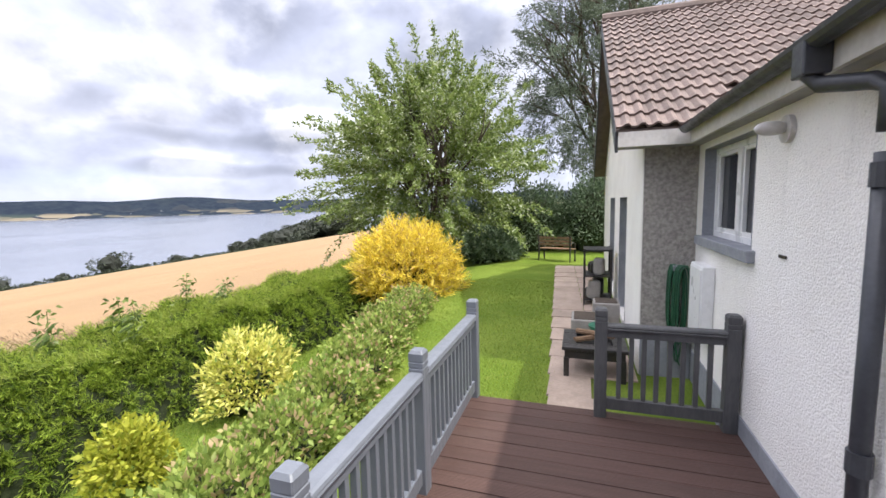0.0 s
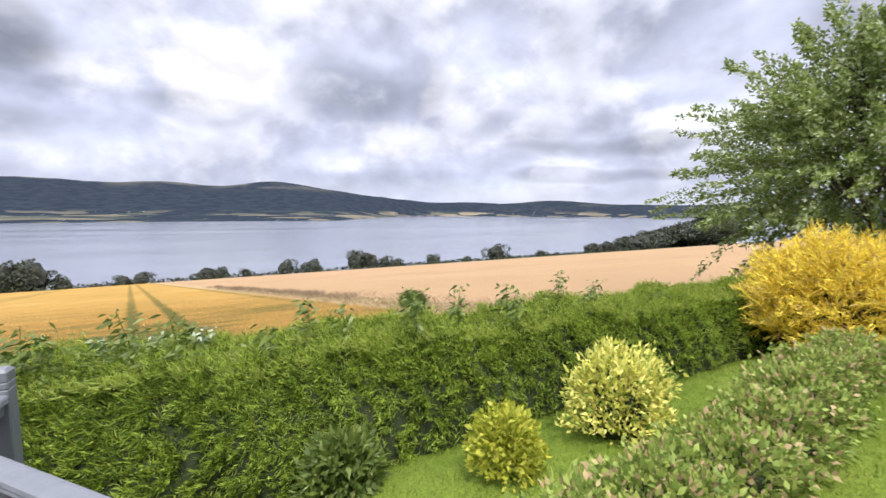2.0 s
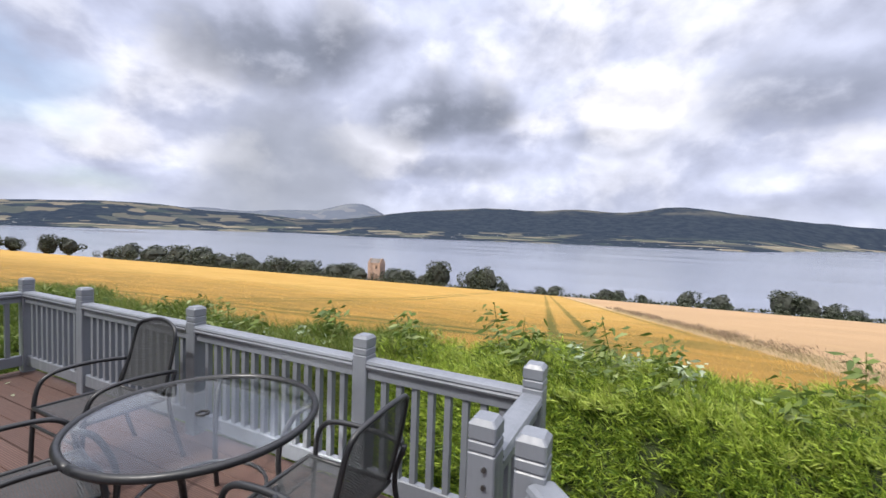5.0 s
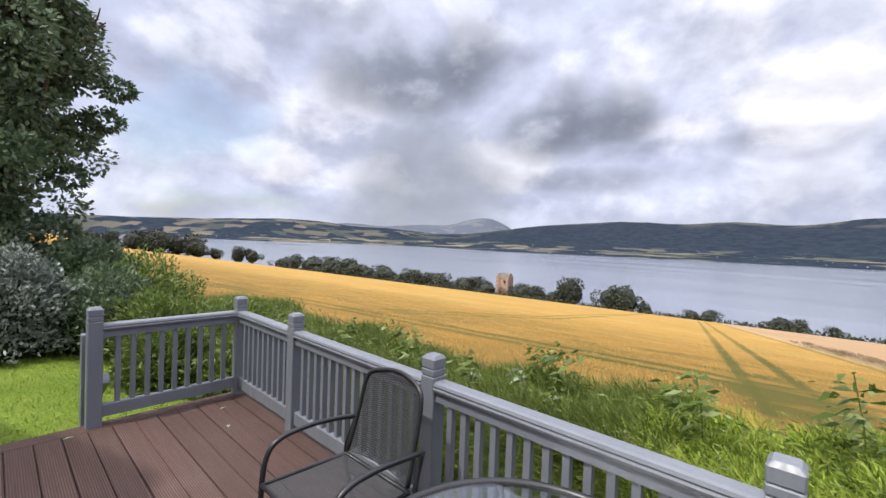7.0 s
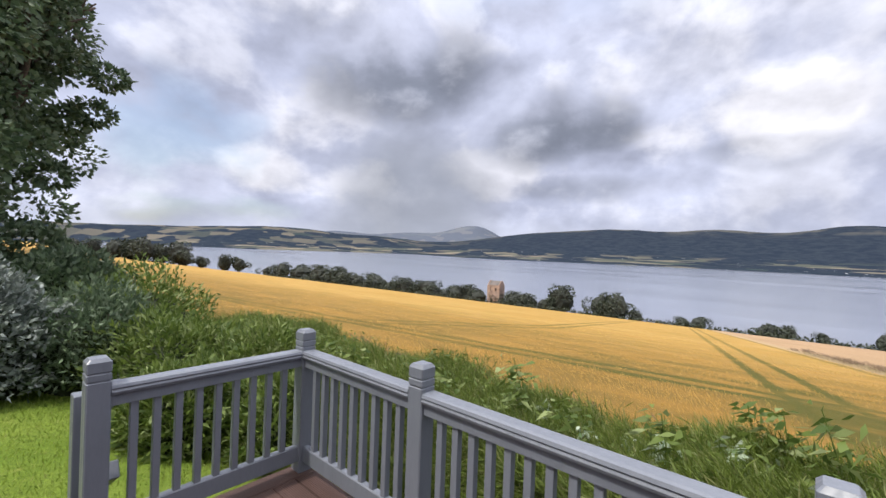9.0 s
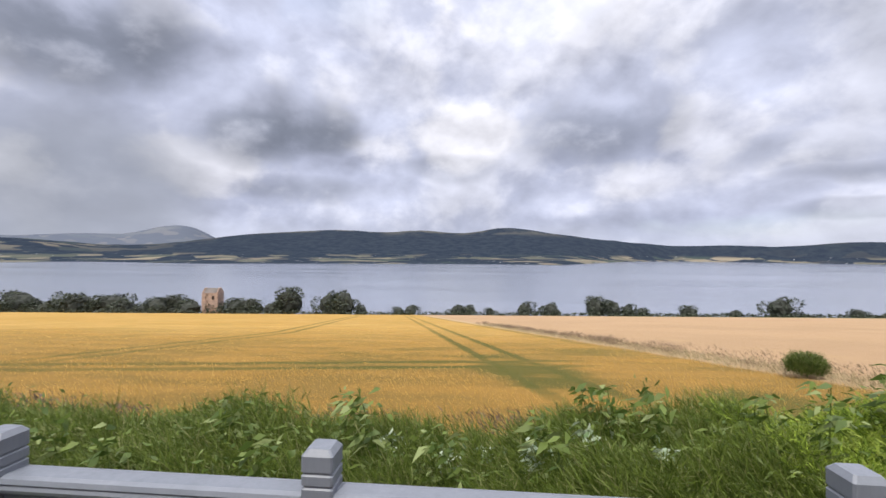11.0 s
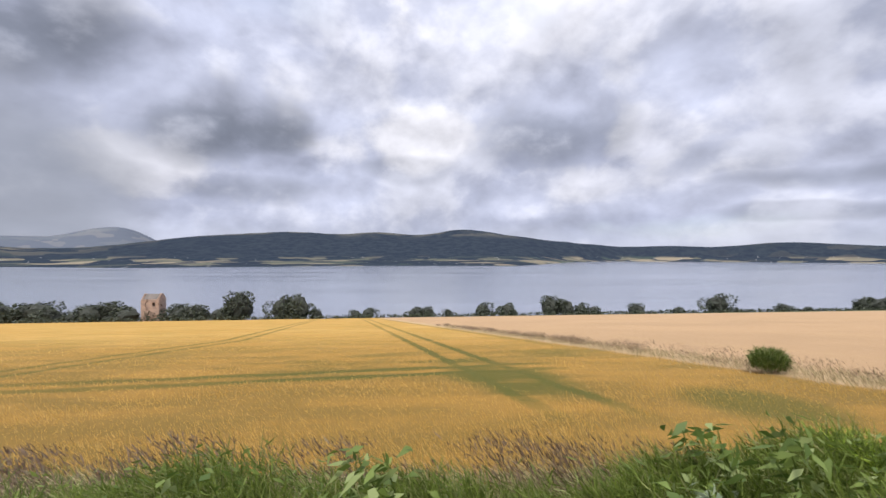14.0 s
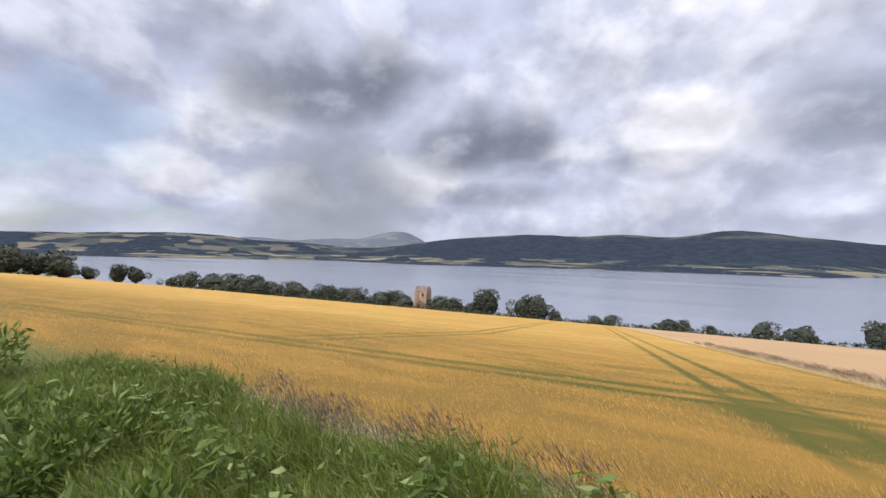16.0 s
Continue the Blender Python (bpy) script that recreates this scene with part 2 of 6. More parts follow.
M_SLAB = mat("sandstone_paving", (0.40, 0.31, 0.255), (0.30, 0.235, 0.195), 3.5, 0.9, bump=0.5, bump_scale=30, per_object=0.25, wear=(0.25, 0.2, 0.16))
M_HOSE = mat("green_hose", (0.02, 0.10, 0.05), (0.015, 0.07, 0.035), 8, 0.45)
M_WOOD = mat("weathered_wood", (0.24, 0.15, 0.085), (0.15, 0.09, 0.055), 6, 0.8, bump=0.4, stretch=(1, 6, 6))
M_GREENPOT = mat("green_plastic", (0.03, 0.16, 0.10), (0.02, 0.12, 0.07), 5, 0.4)
M_CONCRETE = mat("grey_concrete", (0.32, 0.30, 0.28), (0.24, 0.225, 0.21), 8, 0.9, bump=0.5)
M_BARK = mat("grey_brown_bark", (0.10, 0.075, 0.055), (0.05, 0.038, 0.03), 7, 0.95, bump=1.0, bump_scale=18, stretch=(3, 3, 0.7))
M_STONE = mat("ruined_sandstone", (0.32, 0.225, 0.18), (0.20, 0.148, 0.122), 0.5, 0.95, bump=1.0, bump_scale=2.5, wear=(0.32, 0.25, 0.195))
M_SLATE = mat("stone_roof_slabs", (0.13, 0.11, 0.10), (0.085, 0.075, 0.07), 0.6, 0.9, bump=1.0, bump_scale=2)
M_BOARDX = board_mat("deck_board_across", "X")
M_BOARDY = board_mat("deck_board_along", "Y")
L_HEDGE = leaf_mat("hedge_frond", (0.0736, 0.136, 0.0152), (0.381, 0.492, 0.0678), (0.052, 0.078, 0.016), 0.45, scale=1.6)
L_HEDGETOP = leaf_mat("hedge_new_growth", (0.187, 0.26, 0.033), (0.347, 0.412, 0.0792), (0.216, 0.247, 0.0594), 0.45, scale=0.7)
# near-black colour painting the inner shade of hedges and bushes
L_HEDGECORE = mat("inner_shade", (0.010, 0.017, 0.004), (0.020, 0.030, 0.007), 9, 0.95, bump=1, bump_scale=15)
L_GOLD = leaf_mat("golden_frond", (0.58, 0.43, 0.045), (0.88, 0.74, 0.11), (0.50, 0.36, 0.16), 0.35)
L_VARIEG = leaf_mat("variegated_leaf", (0.42, 0.44, 0.07), (0.80, 0.75, 0.24), (0.15, 0.25, 0.04), 0.3)
L_SHRUB = leaf_mat("low_shrub_leaf", (0.144, 0.218, 0.0403), (0.345, 0.42, 0.103), (0.46, 0.333, 0.196), 0.35)
L_CHERRY = leaf_mat("cherry_leaf", (0.115, 0.17, 0.04), (0.28, 0.35, 0.105), (0.50, 0.54, 0.38), 0.40)
L_PINE = leaf_mat("dark_conifer_needle", (0.075, 0.10, 0.07), (0.16, 0.19, 0.135), None, 0.25)
L_SYC = leaf_mat("dark_tree_leaf", (0.055, 0.088, 0.048), (0.125, 0.175, 0.095), (0.19, 0.24, 0.16), 0.34)
L_GREYBUSH = leaf_mat("grey_green_leaf", (0.085, 0.11, 0.09), (0.21, 0.24, 0.215), (0.38, 0.415, 0.395), 0.2)
L_WEED = leaf_mat("wild_grass_blade", (0.044, 0.0717, 0.0114), (0.11, 0.148, 0.0286), (0.167, 0.162, 0.0704), 0.40)
L_SOUTHHEDGE = leaf_mat("overgrown_frond", (0.0554, 0.0857, 0.0111), (0.156, 0.208, 0.0378), (0.212, 0.224, 0.0857), 0.42, scale=0.9)
L_WEEDLEAF = leaf_mat("weed_leaf", (0.06, 0.1, 0.0176), (0.14, 0.192, 0.04), (0.224, 0.272, 0.104), 0.36)
L_PALELEAF = leaf_mat("pale_leaf_underside", (0.24, 0.31, 0.20), (0.40, 0.46, 0.35), (0.12, 0.19, 0.08), 0.3)
L_DOCK = leaf_mat("brown_seed_head", (0.0892, 0.0577, 0.041), (0.163, 0.11, 0.0758), (0.189, 0.152, 0.0998), 0.3)
L_DRYGRASS = leaf_mat("dry_grass", (0.306, 0.246, 0.14), (0.459, 0.383, 0.238), (0.221, 0.204, 0.0935), 0.35)
L_MARGIN = leaf_mat("margin_weed", (0.167, 0.116, 0.0812), (0.285, 0.209, 0.145), (0.105, 0.0928, 0.0464), 0.35)
L_BARLEY = leaf_mat("barley_ear", (0.43, 0.26, 0.06), (0.654, 0.437, 0.144), (0.361, 0.26, 0.068), 0.45, scale=0.22)
L_LAWN = leaf_mat("lawn_blade", (0.118, 0.18, 0.0178), (0.226, 0.306, 0.0404), (0.282, 0.306, 0.0888), 0.35)
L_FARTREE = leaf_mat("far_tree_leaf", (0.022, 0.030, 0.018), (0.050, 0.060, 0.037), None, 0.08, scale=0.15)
# dark colour painting the shade within the far crowns
L_FARCORE = mat("far_tree_inner_shade", (0.014, 0.017, 0.013), (0.024, 0.028, 0.021), 3, 0.95)
L_YELLOWGREEN = leaf_mat("yellow_green_leaf", (0.26, 0.30, 0.03), (0.46, 0.46, 0.06), None, 0.35)

# ---- mesh helpers ----


def mesh_ob(name, verts, faces, material, smooth=False):
    me = bpy.data.meshes.new(name)
    me.from_pydata(verts, [], faces)
    me.materials.append(material)
    if smooth:
        me.polygons.foreach_set("use_smooth", [True] * len(me.polygons))
    me.update()
    return new(name, me)


def part(name, bm, material, parent=None, label="", smooth=False):
    me = bpy.data.meshes.new(name)
    bmesh.ops.recalc_face_normals(bm, faces=bm.faces)
    bm.to_mesh(me)
    bm.free()
    me.materials.append(material)
    if smooth:
        me.polygons.foreach_set("use_smooth", [True] * len(me.polygons))
    ob = new(name, me)
    ob.parent = parent
    if label:
        ob["label"] = label
    return ob


def share(name, data, parent, m):
    """One more piece on mesh data that exists already."""
    ob = new(name, data)
    ob.parent = parent
    ob.matrix_local = m
    return ob


def thing(name, label, category, at=(0, 0, 0), turn=0, group="", kind=""):
    ob = new(name)
    ob.empty_display_size = 0.2
    ob.matrix_world = pose(*at, 0, 0, turn)
    return tagged(ob, label, category, group, kind)


def box(bm, lo, hi, bevel=0.0, m=None):
    """Adds a box from corner lo to corner hi, its edges rounded by bevel."""
    c = [(a + b) / 2 for a, b in zip(lo, hi)]
    s = [b - a for a, b in zip(lo, hi)]
    made = bmesh.ops.create_cube(bm, size=1.0, matrix=Matrix.LocRotScale(c, None, s))["verts"]
    if bevel:
        es = list({e for v in made for e in v.link_edges})
        made = bmesh.ops.bevel(bm, geom=es, offset=bevel, segments=2, affect="EDGES", profile=0.5)["verts"]
        made = list({v for v in made})
    if m is not None:
        bmesh.ops.transform(bm, matrix=m, verts=made)
    return bm


def boxed(lo, hi, bevel=0.0, m=None):
    return box(bmesh.new(), lo, hi, bevel, m)


def prism(points, z0, z1):
    """An upright slab over a plan outline."""
    bm = bmesh.new()
    a = [bm.verts.new((x, y, z0)) for x, y in points]
    b = [bm.verts.new((x, y, z1)) for x, y in points]
    bm.faces.new(a)
    bm.faces.new(b)
    for i in range(len(a)):
        j = (i + 1) % len(a)
        bm.faces.new((a[i], a[j], b[j], b[i]))
    return bm


def tube(bm, points, radius, sides=8, radius_end=None, flat=1.0):
    """Adds a bent tube through points."""
    pts = [Vector(p) for p in points]
    rings = []
    side = None
    for i, p in enumerate(pts):
        d = (pts[min(i + 1, len(pts) - 1)] - pts[max(i - 1, 0)]).normalized()
        ref = Vector((0, 0, 1)) if abs(d.z) < 0.9 else Vector((1, 0, 0))
        side = d.cross(ref).normalized() if side is None else (side - d * side.dot(d)).normalized()
        other = d.cross(side)
        r = radius if radius_end is None else radius + (radius_end - radius) * i / (len(pts) - 1)
        rings.append([bm.verts.new(p + (side * math.cos(a) + other * math.sin(a) * flat) * r) for a in (2 * math.pi * k / sides for k in range(sides))])
    for a, b in zip(rings, rings[1:]):
        for k in range(sides):
            bm.faces.new((a[k], a[(k + 1) % sides], b[(k + 1) % sides], b[k]))
    bm.faces.new(rings[0])
    bm.faces.new(rings[-1])
    return bm


def curve_points(points, n=6):
    """A smooth line through points (Catmull-Rom)."""
    p = [Vector(q) for q in points]
    p = [p[0] * 2 - p[1]] + p + [p[-1] * 2 - p[-2]]
    out = []
    for i in range(1, len(p) - 2):
        for k in range(n):
            t = k / n
            a, b, c, d = p[i - 1:i + 3]
            out.append(0.5 * (2 * b + (c - a) * t + (2 * a - 5 * b + 4 * c - d) * t * t + (3 * b - a - 3 * c + d) * t ** 3))
    return out + [p[-2]]


RNG = np.random.default_rng(7)


def unit(v):
    return v / np.maximum(np.linalg.norm(v, axis=1, keepdims=True), 1e-9)


def blades(name, base, along, length, width, material, bend=None, fold=0.0, parent=None, lean=None):
    """Many leaves or blades in one mesh: each a pointed, slightly bent strip from base along a way."""
    n = len(base)
    along = unit(along)
    rnd = unit(RNG.normal(size=(n, 3)))
    side = unit(np.cross(along, rnd))
    up = np.cross(side, along)
    length = np.broadcast_to(np.asarray(length, float), (n,))[:, None]
    width = np.broadcast_to(np.asarray(width, float), (n,))[:, None]
    bend = (RNG.uniform(-0.25, 0.25, (n, 1)) if bend is None else np.broadcast_to(bend, (n,))[:, None]) * length
    mid = base + along * length * 0.45 + up * bend * 0.5
    tip = base + along * length + up * bend * (-0.6)
    if lean is not None:
        tip = tip + np.asarray(lean) * length
        mid = mid + np.asarray(lean) * length * 0.3
    v = np.stack([base, mid - side * width / 2 + up * width * fold, tip, mid + side * width / 2 + up * width * fold], 1).reshape(-1, 3)
    me = bpy.data.meshes.new(name)
    me.vertices.add(4 * n)
    me.vertices.foreach_set("co", v.ravel())
    me.loops.add(6 * n)
    i = np.arange(n)[:, None] * 4
    me.loops.foreach_set("vertex_index", (i + np.array([[0, 1, 3, 1, 2, 3]])).ravel().astype(np.int32))
    me.polygons.add(2 * n)
    me.polygons.foreach_set("loop_start", (np.arange(2 * n) * 3).astype(np.int32))
    me.update(calc_edges=True)
    me.materials.append(material)
    ob = new(name, me)
    ob.parent = parent
    return ob


def sprays(name, base, along, length, width, material, pairs=4, droop=0.25, parent=None, splay=0.62):
    """Flat feathery sprays: a stem with leaflets set in pairs along it."""
    n = len(base)
    along = unit(along)
    side = unit(np.cross(along, unit(RNG.normal(size=(n, 3)))))
    length = np.broadcast_to(np.asarray(length, float), (n,))
    sag = np.array([0.0, 0.0, -droop])
    p, w, ln, wd = [base], [along + sag * 0.3], [length], [np.full(n, width * 0.8)]
    for k in range(2 * pairs):
        t = 0.12 + 0.72 * (k + RNG.uniform(0, 0.8, n)) / (2 * pairs)
        s = 1.0 if k % 2 else -1.0
        p.append(base + along * (t * length)[:, None] + sag * (t * t * length)[:, None])
        w.append(along * 0.8 + side * s * splay + RNG.normal(0, 0.12, (n, 3)) + sag * 0.5)
        ln.append(length * (0.60 - 0.38 * t))
        wd.append(RNG.uniform(0.7, 1.2, n) * width)
    return blades(name, np.concatenate(p), np.concatenate(w), np.concatenate(ln), np.concatenate(wd), material, parent=parent)


# ---- the lie of the land ----
EDGE = 195.0                                  # the field ends here, above the shore
SLOPE, FALL_DIR = 0.134, (-math.cos(radians(5)), -math.sin(radians(5)))
WATER = -38.0


def smooth(a, b, x):
    t = np.clip((x - a) / (b - a), 0, 1)
    return t * t * (3 - 2 * t)


def ground_z(x, y):
    """Height of the ground: lawn terrace, bank to the hedge, tilted field, shore."""
    x, y = np.asarray(x, float), np.asarray(y, float)
    u = x * FALL_DIR[0] + y * FALL_DIR[1]
    field = -0.6 - SLOPE * np.maximum(u, -3.0)
    far = smooth(EDGE, EDGE + 60, u)
    field = field * (1 - far) + (-44.0) * far
    lawn = -0.2 - 0.02 * np.maximum(-y - 4, 0)
    bank = smooth(-1.3, -5.2, x + 0.0 * y)
    z = lawn * (1 - bank) + field * bank
    return z + 0.02 * np.sin(x * 1.7) * np.cos(y * 1.3)


def shore_r(az):
    """Distance of the far shore by azimuth (degrees from west, north positive)."""
    return 1600 + 1500 * smooth(10, 24, az) + 500 * smooth(-34, -48, az) + 900 * smooth(-65, -85, az)


HILLS = ((-63, 9, 1.29), (-76, 9, 0.63), (-95, 12, 0.86), (-50, 6, 0.56), (-30, 8, 1.38), (-18, 9, 2.36), (-7, 6, 1.72), (3, 6.5, 2.56), (11, 6, 1.43),
         (19, 6, 0.87), (40, 6, 0.87), (49, 7, 0.28), (29, 5, 0.6), (63, 9, 0.43), (85, 14, 0.8))
PEAKS = ((-37, 4.6, 2.75), (-46, 6, 1.7), (17, 3.5, 1.75), (28, 6, 0.75), (-56, 5, 1.5))


def field_mat():
    """Two ripe fields with a rough strip between them and wheel tracks grown green."""
    m = bpy.data.materials.new("ripe_barley")
    m.use_nodes = True
    g = Nodes(m.node_tree)
    p = g.n("ShaderNodeTexCoord").outputs["Object"]
    x, y, z = g.n("ShaderNodeSeparateXYZ", {0: p}).outputs
    big = g.noise(p, 0.055, 5, 0.55)
    mid = g.noise(g.vmath("MULTIPLY", p, (1.0, 0.35, 1.0)), 0.5, 5, 0.6)
    fine = g.noise(g.vmath("MULTIPLY", p, (0.5, 1.7, 0.5)), 5.0, 6, 0.75)
    gold = g.mix(g.ramp(big, 0.35, 0.65), (0.345, 0.20, 0.049), (0.40, 0.245, 0.074))
    gold = g.mix(g.ramp(mid, 0.38, 0.64, 0, 0.75), gold, (0.26, 0.175, 0.042))
    # nearer ground darker: soil and stalk tone, with shade between stalks painted in
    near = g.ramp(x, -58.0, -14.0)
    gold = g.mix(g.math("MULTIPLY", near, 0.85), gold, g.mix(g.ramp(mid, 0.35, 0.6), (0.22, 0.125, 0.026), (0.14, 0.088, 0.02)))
    wob = g.math("MULTIPLY", g.math("SUBTRACT", g.noise(p, 0.35, 3), 0.5), 1.3)

    def line(k, y0, x0):
        """Signed distance to a line of slope k through (x0, y0)."""
        d = g.math("SUBTRACT", y, g.math("MULTIPLY_ADD", x, k, y0 - k * x0))
        return g.math("MULTIPLY", d, 1 / math.hypot(1, k))

    def pair(dist, gap, w):
        a = g.math("ABSOLUTE", g.math("SUBTRACT", g.math("ABSOLUTE", g.math("ADD", dist, g.math("MULTIPLY", wob, 0.3))), gap))
        a = g.math("ADD", a, g.math("MULTIPLY", g.math("SUBTRACT", fine, 0.5), 0.9))
        return g.ramp(a, w, w * 0.4)

    main = line(0.206, -2.8, -26.8)
    bent = g.math("MULTIPLY_ADD", g.math("MINIMUM", g.math("ADD", x, 42.0), 0.0), 0.225, -22.7)
    left = g.math("SUBTRACT", y, bent)
    right = line(0.225, 3.5, -36.7)
    head = g.math("ADD", x, g.math("MULTIPLY_ADD", y, 0.19, 20.56))
    t_main = g.math("MULTIPLY", pair(main, 0.95, 0.42), g.math("MULTIPLY", g.ramp(x, -60, -24, 0.6, 1.0), g.ramp(x, -10.5, -15.0)))
    t_left = g.math("MULTIPLY", pair(left, 0.9, 0.4), g.ramp(x, -16, -20, 0.0, 0.8))
    t_right = g.math("MULTIPLY", pair(right, 0.0, 0.5), g.ramp(x, -28, -36, 0.0, 0.6))
    t_head = g.math("MULTIPLY", pair(head, 0.85, 0.65), g.math("MULTIPLY", g.ramp(y, 3.0, 0.0), g.ramp(y, -24.0, -4.0, 0.6, 1.0)))
    tracks = g.math("MAXIMUM", g.math("MAXIMUM", t_main, t_left), g.math("MAXIMUM", t_head, t_right))
    tracks = g.math("MULTIPLY", tracks, g.ramp(mid, 0.25, 0.5, 0.55, 1.0))
    dm = g.math("DIVIDE", g.math("ADD", main, wob), 2.2)
    dh = g.math("DIVIDE", g.math("ADD", head, -1.2), 6.0)
    patch = g.ramp(g.math("ADD", g.math("MULTIPLY", dm, dm), g.math("MULTIPLY", dh, dh)), 1.3, 0.3, 0, 0.9)
    patch = g.math("MULTIPLY", patch, g.ramp(mid, 0.35, 0.55, 0.35, 1.0))
    band = g.math("MULTIPLY", g.ramp(g.math("ABSOLUTE", g.math("ADD", head, 4.0)), 6.0, 1.0, 0, 0.5), g.ramp(y, -22.0, -8.0))
    band = g.math("MULTIPLY", band, g.ramp(mid, 0.45, 0.6))
    dx, dy = g.math("DIVIDE", g.math("ADD", x, 13.0), 2.5), g.math("DIVIDE", g.math("ADD", y, -4.6), 1.6)
    spot = g.ramp(g.math("ADD", g.math("MULTIPLY", dx, dx), g.math("MULTIPLY", dy, dy)), 1.5, 0.2, 0, 0.8)
    green = g.math("MAXIMUM", g.math("MAXIMUM", tracks, patch), g.math("MAXIMUM", band, spot))
    gold = g.mix(green, gold, (0.066, 0.068, 0.012))
    pale = g.mix(g.ramp(big, 0.3, 0.7), (0.295, 0.198, 0.115), (0.34, 0.228, 0.132))
    lines = g.ramp(g.math("SINE", g.math("ADD", g.math("MULTIPLY", y, 0.35), g.math("MULTIPLY", x, -0.085))), 0.93, 1.0, 0, 0.35)
    pale = g.mix(g.math("MULTIPLY", lines, g.ramp(mid, 0.4, 0.6)), pale, (0.36, 0.25, 0.13))
    bound = g.math("ADD", line(0.228, 7.4, -23.3), g.math("MULTIPLY", wob, 0.6))
    col = g.mix(g.ramp(bound, -0.3, 0.3), gold, pale)
    strip = g.ramp(g.math("ABSOLUTE", g.math("ADD", bound, -1.2)), 1.7, 0.5, 0.0, 0.85)
    col = g.mix(strip, col, g.mix(g.ramp(g.noise(p, 1.3, 5, 0.7), 0.4, 0.62), (0.38, 0.28, 0.165), (0.28, 0.205, 0.115)))
    rough = g.math("MULTIPLY", g.ramp(g.math("ADD", x, wob), -17.0, -12.0), g.ramp(bound, 0.2, 1.2))
    col = g.mix(rough, col, (0.12, 0.135, 0.045))
    col = g.mix(g.ramp(x, -9.0, -6.5), col, (0.08, 0.10, 0.03))
    col = g.mix(g.ramp(fine, 0.35, 0.7, 0, 0.5), col, g.mix(0.5, col, (0.12, 0.07, 0.015)))
    far = g.ramp(x, -188.0, -197.0)
    col = g.mix(far, col, (0.06, 0.075, 0.03))
    bm = g.n("ShaderNodeBump", {"Strength": 0.7, "Distance": 0.12, "Height": fine})
    b = g.n("ShaderNodeBsdfPrincipled", {"Base Color": col, "Roughness": 0.9, "Specular IOR Level": 0.15, "Normal": bm.outputs[0]})
    g.n("ShaderNodeOutputMaterial", {0: b.outputs[0]})
    return m


def lawn_mat():
    m = bpy.data.materials.new("mown_lawn")
    m.use_nodes = True
    g = Nodes(m.node_tree)
    p = g.n("ShaderNodeTexCoord").outputs["Object"]
    col = g.mix(g.ramp(g.noise(p, 0.9, 5, 0.6), 0.35, 0.65), (0.122, 0.188, 0.018), (0.19, 0.255, 0.036))
    col = g.mix(g.ramp(g.noise(p, 40, 4, 0.7), 0.35, 0.65, 0, 0.6), col, (0.06, 0.10, 0.012))
    col = g.mix(g.ramp(g.noise(p, 3.0, 5, 0.7), 0.6, 0.78, 0, 0.6), col, (0.26, 0.27, 0.07))
    bm = g.n("ShaderNodeBump", {"Strength": 0.8, "Distance": 0.03, "Height": g.noise(p, 60, 4, 0.7)})
    b = g.n("ShaderNodeBsdfPrincipled", {"Base Color": col, "Roughness": 0.9, "Specular IOR Level": 0.2, "Normal": bm.outputs[0]})
    g.n("ShaderNodeOutputMaterial", {0: b.outputs[0]})
    return m


def far_mat(name, hazy):
    """The far shore: dark woods above, a patchwork of pale fields below, blue distance haze painted in."""
    m = bpy.data.materials.new(name)
    m.use_nodes = True
    g = Nodes(m.node_tree)
    p = g.n("ShaderNodeTexCoord").outputs["Object"]
    z = g.n("ShaderNodeSeparateXYZ", {0: p}).outputs[2]
    y = g.n("ShaderNodeSeparateXYZ", {0: p}).outputs[1]
    q = g.vmath("MULTIPLY", p, (1.0, 1.0, 3.0))
    v = g.n("ShaderNodeTexVoronoi", {"Vector": g.vmath("MULTIPLY", q, (0.0085, 0.0075, 0.006)), "Scale": 1.0, "Randomness": 0.9}, distance="MANHATTAN")
    tone = g.n("ShaderNodeSeparateXYZ", {0: v.outputs["Color"]}).outputs
    # woods kept dark and bluish: cloud shade and distance put into their colour
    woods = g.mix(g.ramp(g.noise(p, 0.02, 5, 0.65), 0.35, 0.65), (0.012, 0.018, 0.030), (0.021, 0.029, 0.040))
    crop = g.mix(tone[1], (0.034, 0.048, 0.044), (0.18, 0.155, 0.115))
    patchy = g.ramp(tone[0], 0.62, 0.66)
    south = g.ramp(y, -1500.0, -2600.0, 0.0, 0.6)
    north = g.ramp(y, 1500.0, 2500.0, 0.0, 0.15)
    height = g.ramp(z, 4.0, -20.0)
    keep = g.math("MULTIPLY", patchy, g.math("MAXIMUM", height, g.math("ADD", south, north)))
    col = g.mix(keep, woods, crop)
    moor = g.ramp(z, 110, 190, 0, 0.4)
    col = g.mix(g.math("MULTIPLY", moor, g.ramp(g.noise(p, 0.004, 4), 0.45, 0.6)), col, (0.15, 0.14, 0.11))
    col = g.mix(g.ramp(g.noise(p, 0.045, 2), 0.70, 0.74, 0, 0.8), col, g.mix(height, woods, (0.55, 0.55, 0.55)))
    # distance haze mixed into the surface colour
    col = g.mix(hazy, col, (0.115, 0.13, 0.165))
    b = g.n("ShaderNodeBsdfPrincipled", {"Base Color": col, "Roughness": 1.0, "Specular IOR Level": 0.0})
    g.n("ShaderNodeOutputMaterial", {0: b.outputs[0]})
    return m


